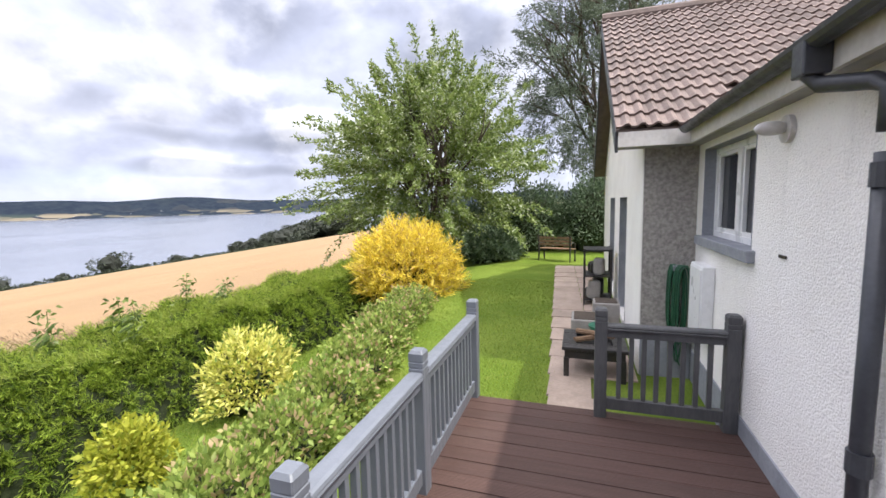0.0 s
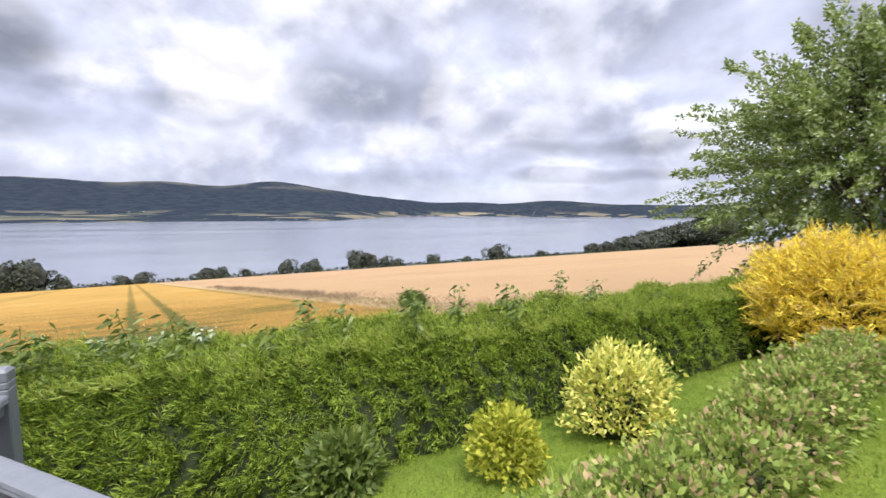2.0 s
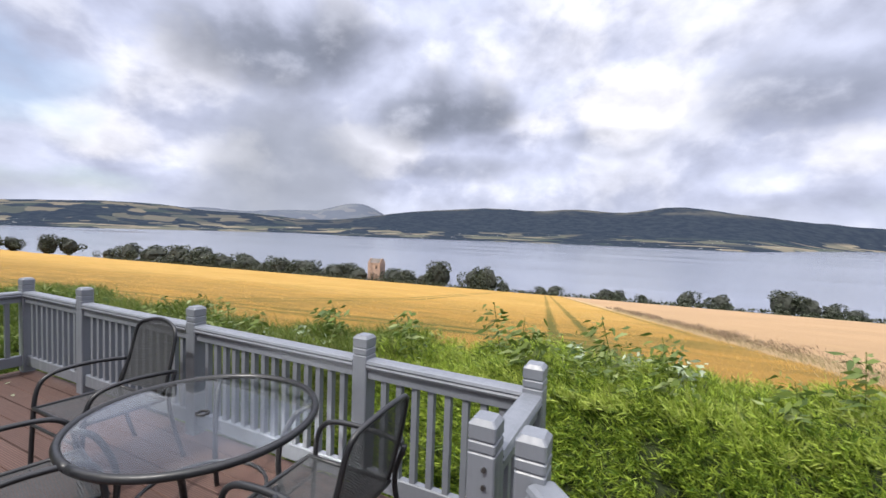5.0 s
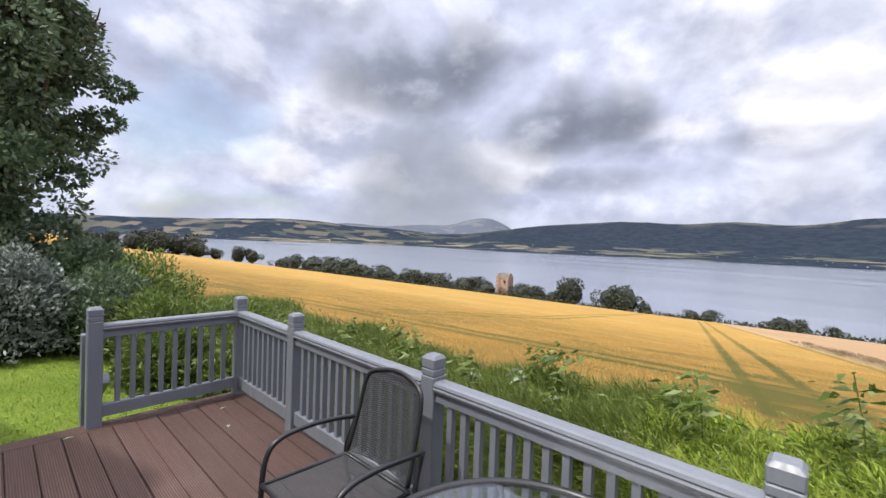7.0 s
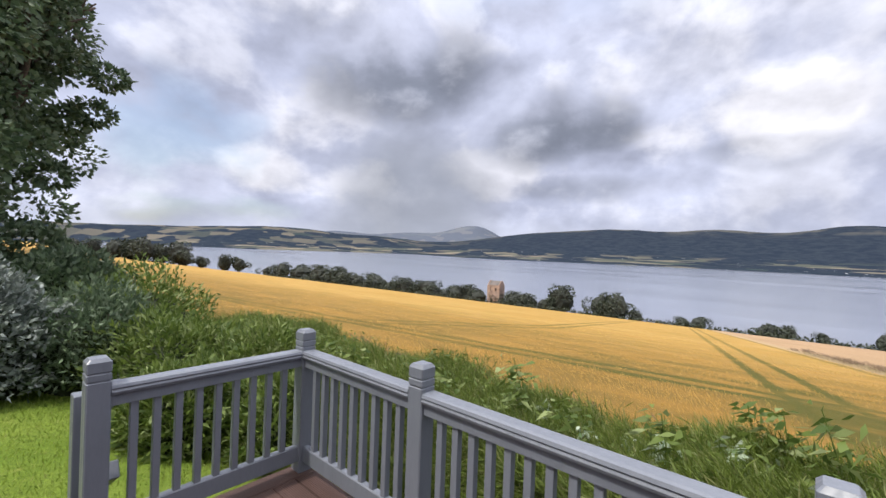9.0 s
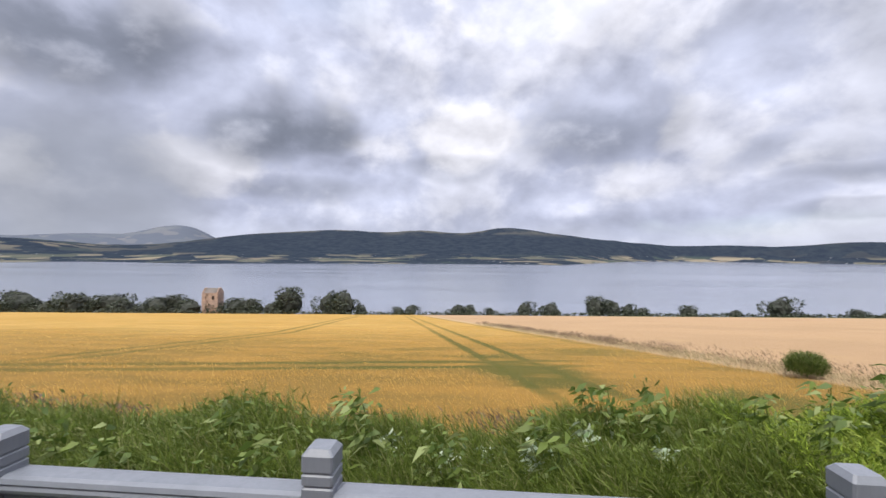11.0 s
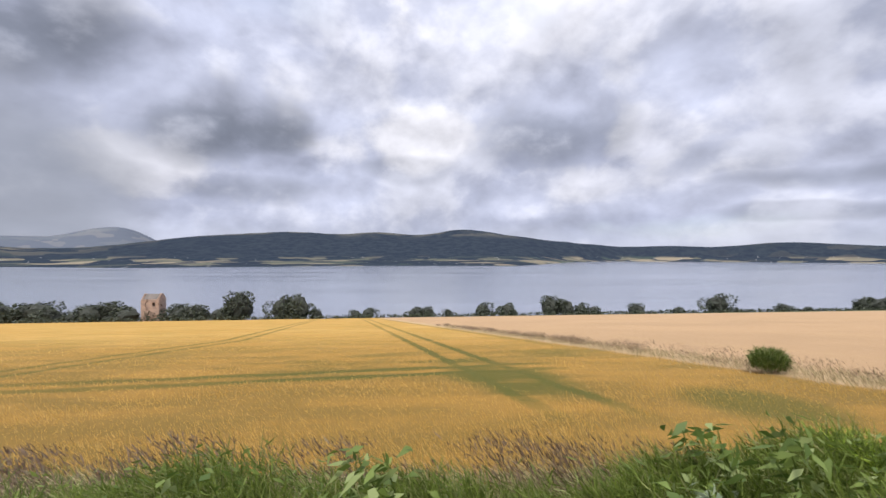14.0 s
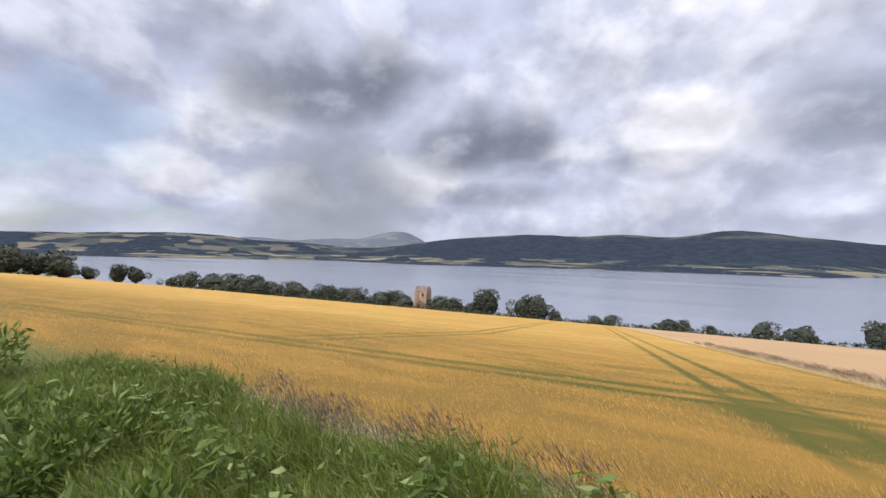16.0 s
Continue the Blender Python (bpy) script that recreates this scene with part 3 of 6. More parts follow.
def water_mat():
    m = bpy.data.materials.new("firth_water")
    m.use_nodes = True
    g = Nodes(m.node_tree)
    p = g.n("ShaderNodeTexCoord").outputs["Object"]
    swell = g.noise(g.vmath("MULTIPLY", p, (0.010, 0.0015, 1)), 1.0, 5, 0.6)
    ripple = g.noise(g.vmath("MULTIPLY", p, (1, 0.5, 1)), 0.6, 4, 0.7)
    col = g.mix(g.ramp(swell, 0.35, 0.65), (0.125, 0.14, 0.18), (0.148, 0.165, 0.212))
    bm = g.n("ShaderNodeBump", {"Strength": 0.18, "Distance": 0.4, "Height": ripple})
    b = g.n("ShaderNodeBsdfPrincipled", {"Base Color": col, "Roughness": g.ramp(swell, 0.35, 0.65, 0.15, 0.22), "IOR": 1.33, "Normal": bm.outputs[0]})
    g.n("ShaderNodeOutputMaterial", {0: b.outputs[0]})
    return m


M_FIELD, M_LAWN, M_WATER = field_mat(), lawn_mat(), water_mat()
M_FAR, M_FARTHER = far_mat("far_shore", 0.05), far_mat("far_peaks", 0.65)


def build_ground():
    """One sheet round the house, from the lawn out to the shore and the horizon."""
    rad = np.concatenate([np.arange(0.0, 24, 0.4), np.geomspace(24, 330, 60), np.geomspace(380, 4900, 12)])
    az = np.radians(np.arange(0, 360, 1.5))
    rr, aa = np.meshgrid(rad, az, indexing="ij")
    x, y = -rr * np.cos(aa), rr * np.sin(aa)
    z = ground_z(x, y)
    u = x * FALL_DIR[0] + y * FALL_DIR[1]
    z = np.where((rr > 300) & (u < 150), np.minimum(z, -0.6 - SLOPE * np.clip(u, -30, 195)), z)
    z[0, :] = z[0, 0]
    na = len(az)
    verts = np.stack([x, y, z], -1).reshape(-1, 3)
    faces, mats = [], []
    for i in range(len(rad) - 1):
        for k in range(na):
            j = (k + 1) % na
            faces.append((i * na + k, i * na + j, (i + 1) * na + j, (i + 1) * na + k))
            c = verts[faces[-1][2]]
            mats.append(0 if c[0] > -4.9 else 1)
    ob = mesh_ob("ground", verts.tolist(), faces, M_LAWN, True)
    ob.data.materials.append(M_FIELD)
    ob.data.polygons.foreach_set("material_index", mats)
    tagged(ob, "mown green lawn falling to ripe barley fields above the firth", "ground", kind="structure")


def build_far():
    az = np.arange(-115, 112, 0.5)
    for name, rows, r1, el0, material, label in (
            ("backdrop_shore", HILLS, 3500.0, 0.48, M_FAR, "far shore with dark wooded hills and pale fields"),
            ("backdrop_peaks", PEAKS, 4650.0, 0.1, M_FARTHER, "blue mountains with distance haze painted in behind the far shore")):
        el = np.full(az.shape, el0)
        for c, w, h in rows:
            el = el + h * np.exp(-((az - c) / w) ** 2)
        el = el + 0.05 * np.array([noise.fractal(Vector((a * 0.35, r1, 0)), 1.0, 2.0, 4) for a in az])
        r0 = shore_r(az) if name.endswith("shore") else np.full(az.shape, 3600.0)
        r1 = np.maximum(r1, r0 + 500)
        verts, faces = [], []
        nv = 26
        for a, e, q0, q1 in zip(az, el, r0, r1):
            top = 1.5 + q1 * math.tan(radians(e))
            for k in range(nv):
                v = k / (nv - 3) if k < nv - 2 else 1.0
                r = q0 + (q1 - q0) * v + (160 * (k - nv + 3) if k > nv - 3 else 0)
                zz = WATER - 2 + 5 * min(v * 18, 1) + (top - WATER - 3) * (0.22 * v + 0.78 * float(smooth(0.25, 1.0, v)))
                if 0 < v < 1:
                    zz += 14 * v * noise.fractal(Vector((r * 0.002, a * 0.09, 3)), 1.0, 2.0, 4)
                if k > nv - 3:
                    zz = top - 60 * (k - nv + 3)
                d = direction(a, 0)
                verts.append((d.x * r, d.y * r, zz))
        for i in range(len(az) - 1):
            for k in range(nv - 1):
                faces.append((i * nv + k, i * nv + k + 1, (i + 1) * nv + k + 1, (i + 1) * nv + k))
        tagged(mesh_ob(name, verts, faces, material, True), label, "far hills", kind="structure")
    w = 4800
    ob = mesh_ob("water", [(-w, -w, WATER), (-205, -w, WATER), (-205, w, WATER), (-w, w, WATER)], [(0, 1, 2, 3)], M_WATER)
    tagged(ob, "calm grey-blue water of a wide firth", "water", kind="structure")


build_ground()
build_far()

# ---- deck railings ----
RAIL_TOP, POST_TOP = 0.825, 0.96


def post_mesh():
    """A square newel with two turned grooves and a weathered cap."""
    bm = bmesh.new()
    rings = []
    for z, r in ((0, 0.05), (0.842, 0.05), (0.846, 0.0455), (0.851, 0.0455), (0.855, 0.05), (0.882, 0.05), (0.886, 0.0455), (0.891, 0.0455),
                 (0.895, 0.05), (0.942, 0.05), (0.96, 0.036)):
        c = 0.006
        rings.append([bm.verts.new((x, y, z)) for x, y in ((-r, -r + c), (-r + c, -r), (r - c, -r), (r, -r + c), (r, r - c), (r - c, r), (-r + c, r), (-r, r - c))])
    for a, b in zip(rings, rings[1:]):
        for k in range(8):
            bm.faces.new((a[k], a[(k + 1) % 8], b[(k + 1) % 8], b[k]))
    bm.faces.new(rings[-1])
    bm.faces.new(rings[0])
    return bm


def rail_mesh(length, profile):
    """A moulded rail of that length along x."""
    bm = bmesh.new()
    ends = [[bm.verts.new((x, y, z)) for y, z in profile] for x in (0, length)]
    n = len(profile)
    for k in range(n):
        bm.faces.new((ends[0][k], ends[0][(k + 1) % n], ends[1][(k + 1) % n], ends[1][k]))
    bm.faces.new(ends[0])
    bm.faces.new(ends[1])
    return bm


HANDRAIL = ((-0.03, 0.715), (0.03, 0.715), (0.03, 0.768), (0.048, 0.775), (0.052, 0.787), (0.046, 0.797), (0.052, 0.806), (0.046, 0.82), (0.030, 0.825),
            (-0.030, 0.825), (-0.046, 0.82), (-0.052, 0.806), (-0.046, 0.797), (-0.052, 0.787), (-0.048, 0.775), (-0.03, 0.768))
FOOTRAIL = ((-0.024, 0.07), (0.024, 0.07), (0.024, 0.165), (0.018, 0.172), (-0.018, 0.172), (-0.024, 0.165))
post_data = baluster_data = None


def railing(posts, label, post_skip=(), gap=0.098):
    """A run of railing through its posts, on the deck."""
    global post_data, baluster_data
    ob = thing("deck_railing", label, "railing", (*posts[0], 0.0), group="railings round the deck")
    o = Vector((*posts[0], 0))
    for i, (x, y) in enumerate(posts):
        if i in post_skip:
            continue
        m = Matrix.Translation(Vector((x, y, 0)) - o)
        if post_data is None:
            first = part("post", post_mesh(), M_RAIL, ob)
            post_data = first.data
            first.matrix_local = m
        else:
            share("post", post_data, ob, m)
    for (x0, y0), (x1, y1) in zip(posts, posts[1:]):
        d = Vector((x1 - x0, y1 - y0, 0))
        span, ang = d.length, math.degrees(math.atan2(d.y, d.x))
        m = Matrix.Translation(Vector((x0, y0, 0)) - o) @ pose(0, 0, 0, 0, 0, ang)
        inner = span - 0.1
        part("handrail", rail_mesh(inner, HANDRAIL), M_RAIL, ob).matrix_local = m @ pose(0.05, 0, 0)
        part("foot_rail", rail_mesh(inner, FOOTRAIL), M_RAIL, ob).matrix_local = m @ pose(0.05, 0, 0)
        n = max(2, round(inner / gap))
        for k in range(1, n):
            mm = m @ pose(0.05 + inner * k / n, 0, 0)
            if baluster_data is None:
                first = part("baluster", boxed((-0.018, -0.018, 0.17), (0.018, 0.018, 0.717), 0.003), M_RAIL, ob)
                baluster_data = first.data
                first.matrix_local = mm
            else:
                share("baluster", baluster_data, ob, mm)
    return ob


CORNER = (0.01, 2.62)
dark_copies = {}
railing([(-2.7, 0.551), (-2.7, -0.456), (-2.7, -1.981), (-2.7, -3.536), (-2.7, -4.65)], "long grey painted timber railing above the hedge")
railing([(-2.7, -4.65), (-1.58, -4.65)], "short grey timber railing at the deck end by the lawn", post_skip=(0,))
stub = railing([(-2.7, 0.551), (-2.036, 0.536)], "short grey timber railing with a bolted end post", post_skip=(0,))
for z in (0.80, 0.74):
    bolt = part("bolt", tube(bmesh.new(), [(0, 0, 0), (0.012, 0, 0)], 0.0085, 8), M_BLACK, stub, "dark recessed coach bolt")
    bolt.matrix_local = pose(0.664 + 0.048, 0.0, z)
railing([(-2.001, 0.708), CORNER, (0.01, 3.861), (0.01, 5.267)], "angled pale grey timber railing beside the garden border")
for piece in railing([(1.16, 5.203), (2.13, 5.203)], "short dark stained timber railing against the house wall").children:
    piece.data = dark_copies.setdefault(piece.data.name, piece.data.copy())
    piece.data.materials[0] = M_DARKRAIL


def step_rail():
    ob = thing("stair_handrail", "sloping grey timber handrail with a low post beside the deck end", "handrail", (-1.60, -5.12, 0), group="railings round the deck")
    z = float(ground_z(-1.6, -5.12))
    part("post", boxed((-0.05, -0.05, z), (0.05, 0.05, 0.66), 0.006), M_RAIL, ob)
    for dz in (0.0, -0.42):
        d = Vector((0, 0.37, 0.22))
        bm = boxed((-0.03, 0, -0.045), (0.03, d.length, 0.045), 0.006, pose(-0.06, 0.05, 0.56 + dz, math.degrees(math.atan2(d.z, d.y)), 0, 0))
        part("rail", bm, M_RAIL, ob)


step_rail()


# ---- the deck ----
def deck_left(y):
    """West edge of the north part of the deck."""
    return -2.08 + max(y - 0.6, 0) * 1.036 if y < 2.58 else -0.06


def build_deck():
    outline = [(2.2, -4.72), (2.2, 5.28), (-0.05, 5.28), (-0.05, 2.6), (-2.05, 0.6), (-2.75, 0.6), (-2.75, -4.72)]
    floor = part("floor", prism(outline, -0.18, -0.03), M_BLACK)
    tagged(floor, "brown grooved composite deck beside the house", "deck", kind="structure")
    fascia = [((-2.77, -4.74), (-2.75, 0.62)), ((-2.77, -4.76), (2.2, -4.74)), ((-0.07, 2.6), (-0.05, 5.3)), ((-0.07, 5.28), (2.2, 5.3))]
    for a, b in fascia:
        part("fascia_board", boxed((*a, -0.2), (*b, -0.031), 0.002), M_BOARDX, floor)

    def slab(points, material):
        bm = prism(points, -0.028, 0.0)
        top = [e for e in bm.edges if all(abs(v.co.z) < 1e-6 for v in e.verts)]
        bmesh.ops.bevel(bm, geom=top, offset=0.004, segments=1, affect="EDGES")
        return part("board", bm, material, floor)

    w, g = 0.146, 0.006
    y = 0.6
    while y < 5.26:
        y1 = min(y + w, 5.28)
        slab([(deck_left(y), y), (2.19, y), (2.19, y1), (deck_left(y1), y1)], M_BOARDX)
        y += w + g
    x = -2.75
    while x < 2.15:
        slab([(x, -4.56), (x + w, -4.56), (x + w, 0.594), (x, 0.594)], M_BOARDY)
        x += w + g
    slab([(-2.75, -4.72), (2.19, -4.72), (2.19, -4.566), (-2.75, -4.566)], M_BOARDX)


build_deck()


# ---- the house ----
def wall_boxes(axis, at, thick, a0, a1, z0, z1, holes=()):
    """A wall along an axis with openings that go through it."""
    bm = bmesh.new()

    def put(lo_a, hi_a, lo_z, hi_z):
        if hi_a - lo_a < 1e-4 or hi_z - lo_z < 1e-4:
            return
        if axis == "Y":
            box(bm, (at, lo_a, lo_z), (at + thick, hi_a, hi_z))
        else:
            box(bm, (lo_a, at, lo_z), (hi_a, at + thick, hi_z))
    cur = a0
    for h0, h1, b, t in sorted(holes):
        put(cur, h0, z0, z1)
        put(h0, h1, z0, b)
        put(h0, h1, t, z1)
        cur = h1
    put(cur, a1, z0, z1)
    bmesh.ops.remove_doubles(bm, verts=bm.verts, dist=1e-4)
    return bm


EAVE, PITCH = 2.62, 0.64
house = thing("house", "white harled bungalow with a pink tiled roof and grey trim", "house", (2.2, 6.75, -0.25))
H0 = Matrix.Translation((-2.2, -6.75, 0.25))


def hpart(name, bm, material, label="", parent=None, smooth=False):
    """A part of the house, built in world coordinates."""
    bmesh.ops.transform(bm, matrix=H0, verts=bm.verts)
    return part(name, bm, material, parent or house, label, smooth)


def gable(x, y0, y1, thick, z1=EAVE, z0=-0.25, holes=()):
    """A gable wall along y, with its triangle."""
    bm = wall_boxes("Y", x, thick, y0, y1, z0, z1, holes)
    ym, zm = (y0 + y1) / 2, z1 + (y1 - y0) / 2 * PITCH
    a = [bm.verts.new((x, y, z)) for y, z in ((y0, z1), (y1, z1), (ym, zm))]
    b = [bm.verts.new((x + thick, v.co.y, v.co.z)) for v in a]
    bm.faces.new(a)
    bm.faces.new(b)
    for i in range(3):
        j = (i + 1) % 3
        bm.faces.new((a[i], a[j], b[j], b[i]))
    return bm


def window(x, y0, y1, z0, z1, lights, sill=True, depth=0.10):
    """A window or glazed door set in a wall that faces west."""
    w = hpart("window", boxed((x + depth + 0.052, y0 + 0.05, z0 + 0.05), (x + depth + 0.058, y1 - 0.05, z1 - 0.05)), M_PANE, "dark double-glazed window in a white frame")
    bm = bmesh.new()
    fr = 0.06
    for lo, hi in (((y0, z0), (y1, z0 + fr)), ((y0, z1 - fr), (y1, z1)), ((y0, z0 + fr), (y0 + fr, z1 - fr)), ((y1 - fr, z0 + fr), (y1, z1 - fr))):
        box(bm, (x + depth, lo[0], lo[1]), (x + depth + 0.07, hi[0], hi[1]), 0.004)
    for k in range(1, lights):
        c = y0 + (y1 - y0) * k / lights
        box(bm, (x + depth, c - 0.05, z0 + fr), (x + depth + 0.07, c + 0.05, z1 - fr), 0.004)
    hpart("frame", bm, M_WHITE, "white plastic frame", w)
    for k in range(lights):
        a, b = y0 + (y1 - y0) * k / lights + 0.055, y0 + (y1 - y0) * (k + 1) / lights - 0.055
        bm = bmesh.new()
        for lo, hi in (((a, z0 + fr), (b, z0 + fr + 0.035)), ((a, z1 - fr - 0.035), (b, z1 - fr)), ((a, z0 + fr + 0.035), (a + 0.035, z1 - fr - 0.035)), ((b - 0.035, z0 + fr + 0.035), (b, z1 - fr - 0.035))):
            box(bm, (x + depth + 0.015, lo[0], lo[1]), (x + depth + 0.05, hi[0], hi[1]), 0.003)
        hpart("sash", bm, M_WHITE, "", w)
    bm = bmesh.new()
    for lo, hi in (((y0 - 0.003, z0), (y0 + 0.004, z1)), ((y1 - 0.004, z0), (y1 + 0.003, z1)), ((y0, z1 - 0.004), (y1, z1 + 0.003))):
        box(bm, (x - 0.004, lo[0], lo[1]), (x + depth, hi[0], hi[1]))
    hpart("reveal", bm, M_PLINTH, "grey painted reveal", w)
    if sill:
        hpart("sill", boxed((x - 0.06, y0 - 0.08, z0 - 0.09), (x + depth + 0.02, y1 + 0.06, z0 + 0.004), 0.008), M_PLINTH, "grey painted stone sill", w)


def build_house():
    hpart("wall", wall_boxes("Y", 2.2, 0.3, -0.2, 6.75, 0.14, EAVE + 0.1, [(5.15, 6.5, 1.47, 2.36)]), M_HARL, "white pebble-dashed wall")
    hpart("plinth", boxed((2.185, -0.2, -0.25), (2.5, 6.75, 0.15), 0.004), M_PLINTH, "grey painted plinth")
    hpart("wall", wall_boxes("X", 6.738, 0.3, 1.66, 2.5, 0.14, EAVE + 0.1), M_PEBBLE, "grey pebble-dashed return wall")
    hpart("plinth", boxed((1.66, 6.71, -0.25), (2.184, 7.0, 0.30), 0.006), M_PLINTH, "grey painted plinth")
    hpart("wall", gable(1.65, 6.75, 14.85, 0.31, holes=[(8.45, 9.65, -0.1, 1.9), (10.85, 12.2, -0.1, 1.9)]), M_HARL, "white harled gable wall")
    window(2.2, 5.15, 6.5, 1.47, 2.36, 2)
    window(1.65, 8.45, 9.65, -0.1, 1.9, 1, False, 0.16)
    window(1.65, 10.85, 12.2, -0.1, 1.9, 1, False, 0.16)
    hpart("wall", gable(1.65, -8.2, -0.2, 0.31), M_HARL, "white harled gable wall")
    for lo, hi in (((1.96, 14.55), (10.5, 14.85)), ((1.96, -8.2), (10.5, -7.9)), ((10.2, -7.9), (10.5, 14.55)), ((1.96, -0.5), (2.2, -0.2))):
        hpart("wall", boxed((*lo, -0.25), (*hi, EAVE)), M_HARL, "white harled wall")

    def slope(points, label):
        bm = bmesh.new()
        a = [bm.verts.new(p) for p in points]
        b = [bm.verts.new((p[0], p[1], p[2] - 0.07)) for p in points]
        bm.faces.new(a)
        bm.faces.new(b)
        for i in range(len(a)):
            j = (i + 1) % len(a)
            bm.faces.new((a[i], a[j], b[j], b[i]))
        return hpart("roof", bm, M_TILE, label)
    # two cross gables and the main roof between them
    x0 = 1.34
    zr = EAVE + 4.3 * PITCH
    near = slope([(x0, 6.5, EAVE), (2.05, 6.5, EAVE), (6.35, 10.8, zr), (x0, 10.8, zr)], "pinkish interlocking tile roof slope")
    slope([(x0, 15.1, EAVE), (10.7, 15.1, EAVE), (10.7, 10.8, zr), (x0, 10.8, zr)], "pinkish tile roof slope")
    ym, zs = -4.2, EAVE + 4.25 * PITCH
    slope([(x0, 0.05, EAVE), (2.05, 0.05, EAVE), (6.3, ym, zs), (x0, ym, zs)], "pinkish tile roof slope")
    slope([(x0, -8.45, EAVE), (10.7, -8.45, EAVE), (10.7, ym, zs), (x0, ym, zs)], "pinkish tile roof slope")
    slope([(2.03, 0.05, EAVE), (2.03, 6.5, EAVE), (6.35, 10.8, EAVE + 4.32 * PITCH), (6.35, ym, EAVE + 4.32 * PITCH)], "pinkish tile main roof slope")
    slope([(10.7, -8.45, EAVE), (10.7, 15.1, EAVE), (6.2, 10.8, zr), (6.2, ym, zr)], "pinkish tile roof slope")
    # tiles of the slope that faces the deck
    # each tile has two rolls and two flat pans
    cols, prof = 12, []
    for k in range(cols + 1):
        t = k / cols
        r = (t * 2) % 1.0
        prof.append((t * 0.31 - 0.005, 0.034 * math.sin((r - 0.42) * math.pi / 0.58) ** 0.7 if 0.42 < r < 1.0 else 0.0))
    me = bpy.data.meshes.new("tile")
    v, f = [], []
    for yy, lift in ((0.0, 0.036), (0.37, 0.004)):
        v += [(x, yy, lift + h) for x, h in prof]
    v += [(x, 0.0, 0.012 + h) for x, h in prof]
    n = cols + 1
    for k in range(cols):
        f += [(k, k + 1, n + k + 1, n + k), (2 * n + k, 2 * n + k + 1, k + 1, k)]
    me.from_pydata(v, [], f)
    me.materials.append(M_TILE)
    tilt = math.degrees(math.atan(PITCH))
    row = 0
    length = math.hypot(4.3, 4.3 * PITCH)
    while row * 0.325 < length:
        s = row * 0.325
        yy, zz = 6.47 + s * math.cos(radians(tilt)), EAVE - 0.015 + s * math.sin(radians(tilt))
        limit = 2.12 + (yy - 6.5)
        x = x0
        while x + 0.1 < limit:
            share("tile", me, near, H0 @ pose(x, yy, zz + 0.012, tilt, 0, 0))
            x += 0.30
        row += 1
    bm = tube(bmesh.new(), [(x0, 10.8, zr + 0.02), (6.3, 10.8, zr + 0.02)], 0.13, 10)
    hpart("ridge_tiles", bm, M_TILE, "rounded ridge tiles")
    # verges, fascia, soffits, gutters
    for y_e, y_r, z_r in ((6.5, 10.8, zr), (15.1, 10.8, zr), (0.05, ym, zs), (-8.45, ym, zs)):
        bm = bmesh.new()
        pts = [(y_e, EAVE - 0.02), (y_r, z_r - 0.02), (y_r, z_r - 0.24), (y_e, EAVE - 0.24)]
        a = [bm.verts.new((x0 - 0.012, y, z)) for y, z in pts]
        b = [bm.verts.new((x0 + 0.018, y, z)) for y, z in pts]
        bm.faces.new(a)
        bm.faces.new(b)
        for i in range(4):
            j = (i + 1) % 4
            bm.faces.new((a[i], a[j], b[j], b[i]))
        hpart("bargeboard", bm, M_DARKPAINT, "dark grey bargeboard")
    hpart("fascia", boxed((2.05, 0.0, EAVE - 0.19), (2.08, 6.46, EAVE - 0.03), 0.003), M_FASCIA, "pale fascia board")
    hpart("fascia", boxed((x0 + 0.02, 6.46, EAVE - 0.19), (2.08, 6.49, EAVE - 0.03), 0.003), M_FASCIA, "pale fascia board")
    hpart("soffit", boxed((2.08, -0.2, EAVE - 0.19), (2.2, 6.49, EAVE - 0.175)), M_SOFFIT, "grey soffit board")
    hpart("soffit", boxed((x0 + 0.02, 6.49, EAVE - 0.19), (2.2, 6.75, EAVE - 0.172)), M_SOFFIT, "grey soffit board")
    hpart("gutter", half_gutter([(1.99, -0.1, EAVE - 0.03), (1.99, 6.42, EAVE - 0.03)]), M_DARKPAINT, "dark grey half-round gutter")
    bm = tube(bmesh.new(), [(1.99, 3.93, EAVE - 0.06), (1.99, 3.93, EAVE - 0.2), (2.02, 3.9, EAVE - 0.245), (2.11, 3.69, EAVE - 0.29), (2.14, 3.64, EAVE - 0.33), (2.14, 3.64, EAVE - 0.5)], 0.038, 10)
    hpart("downpipe_bend", bm, M_DARKPAINT, "dark grey swan-neck pipe", smooth=True)
    hpart("downpipe", tube(bmesh.new(), [(2.14, 3.64, EAVE - 0.58), (2.14, 3.64, 0.0)], 0.038, 12), M_DARKPAINT, "dark grey downpipe", smooth=True)
    for z in (1.95, 0.72):
        hpart("pipe_collar", tube(bmesh.new(), [(2.14, 3.64, z - 0.05), (2.14, 3.64, z + 0.05)], 0.047, 12), M_DARKPAINT)
    hpart("hopper", boxed((1.935, 3.87, EAVE - 0.2), (2.048, 3.99, EAVE - 0.02), 0.008), M_DARKPAINT, "gutter outlet box")


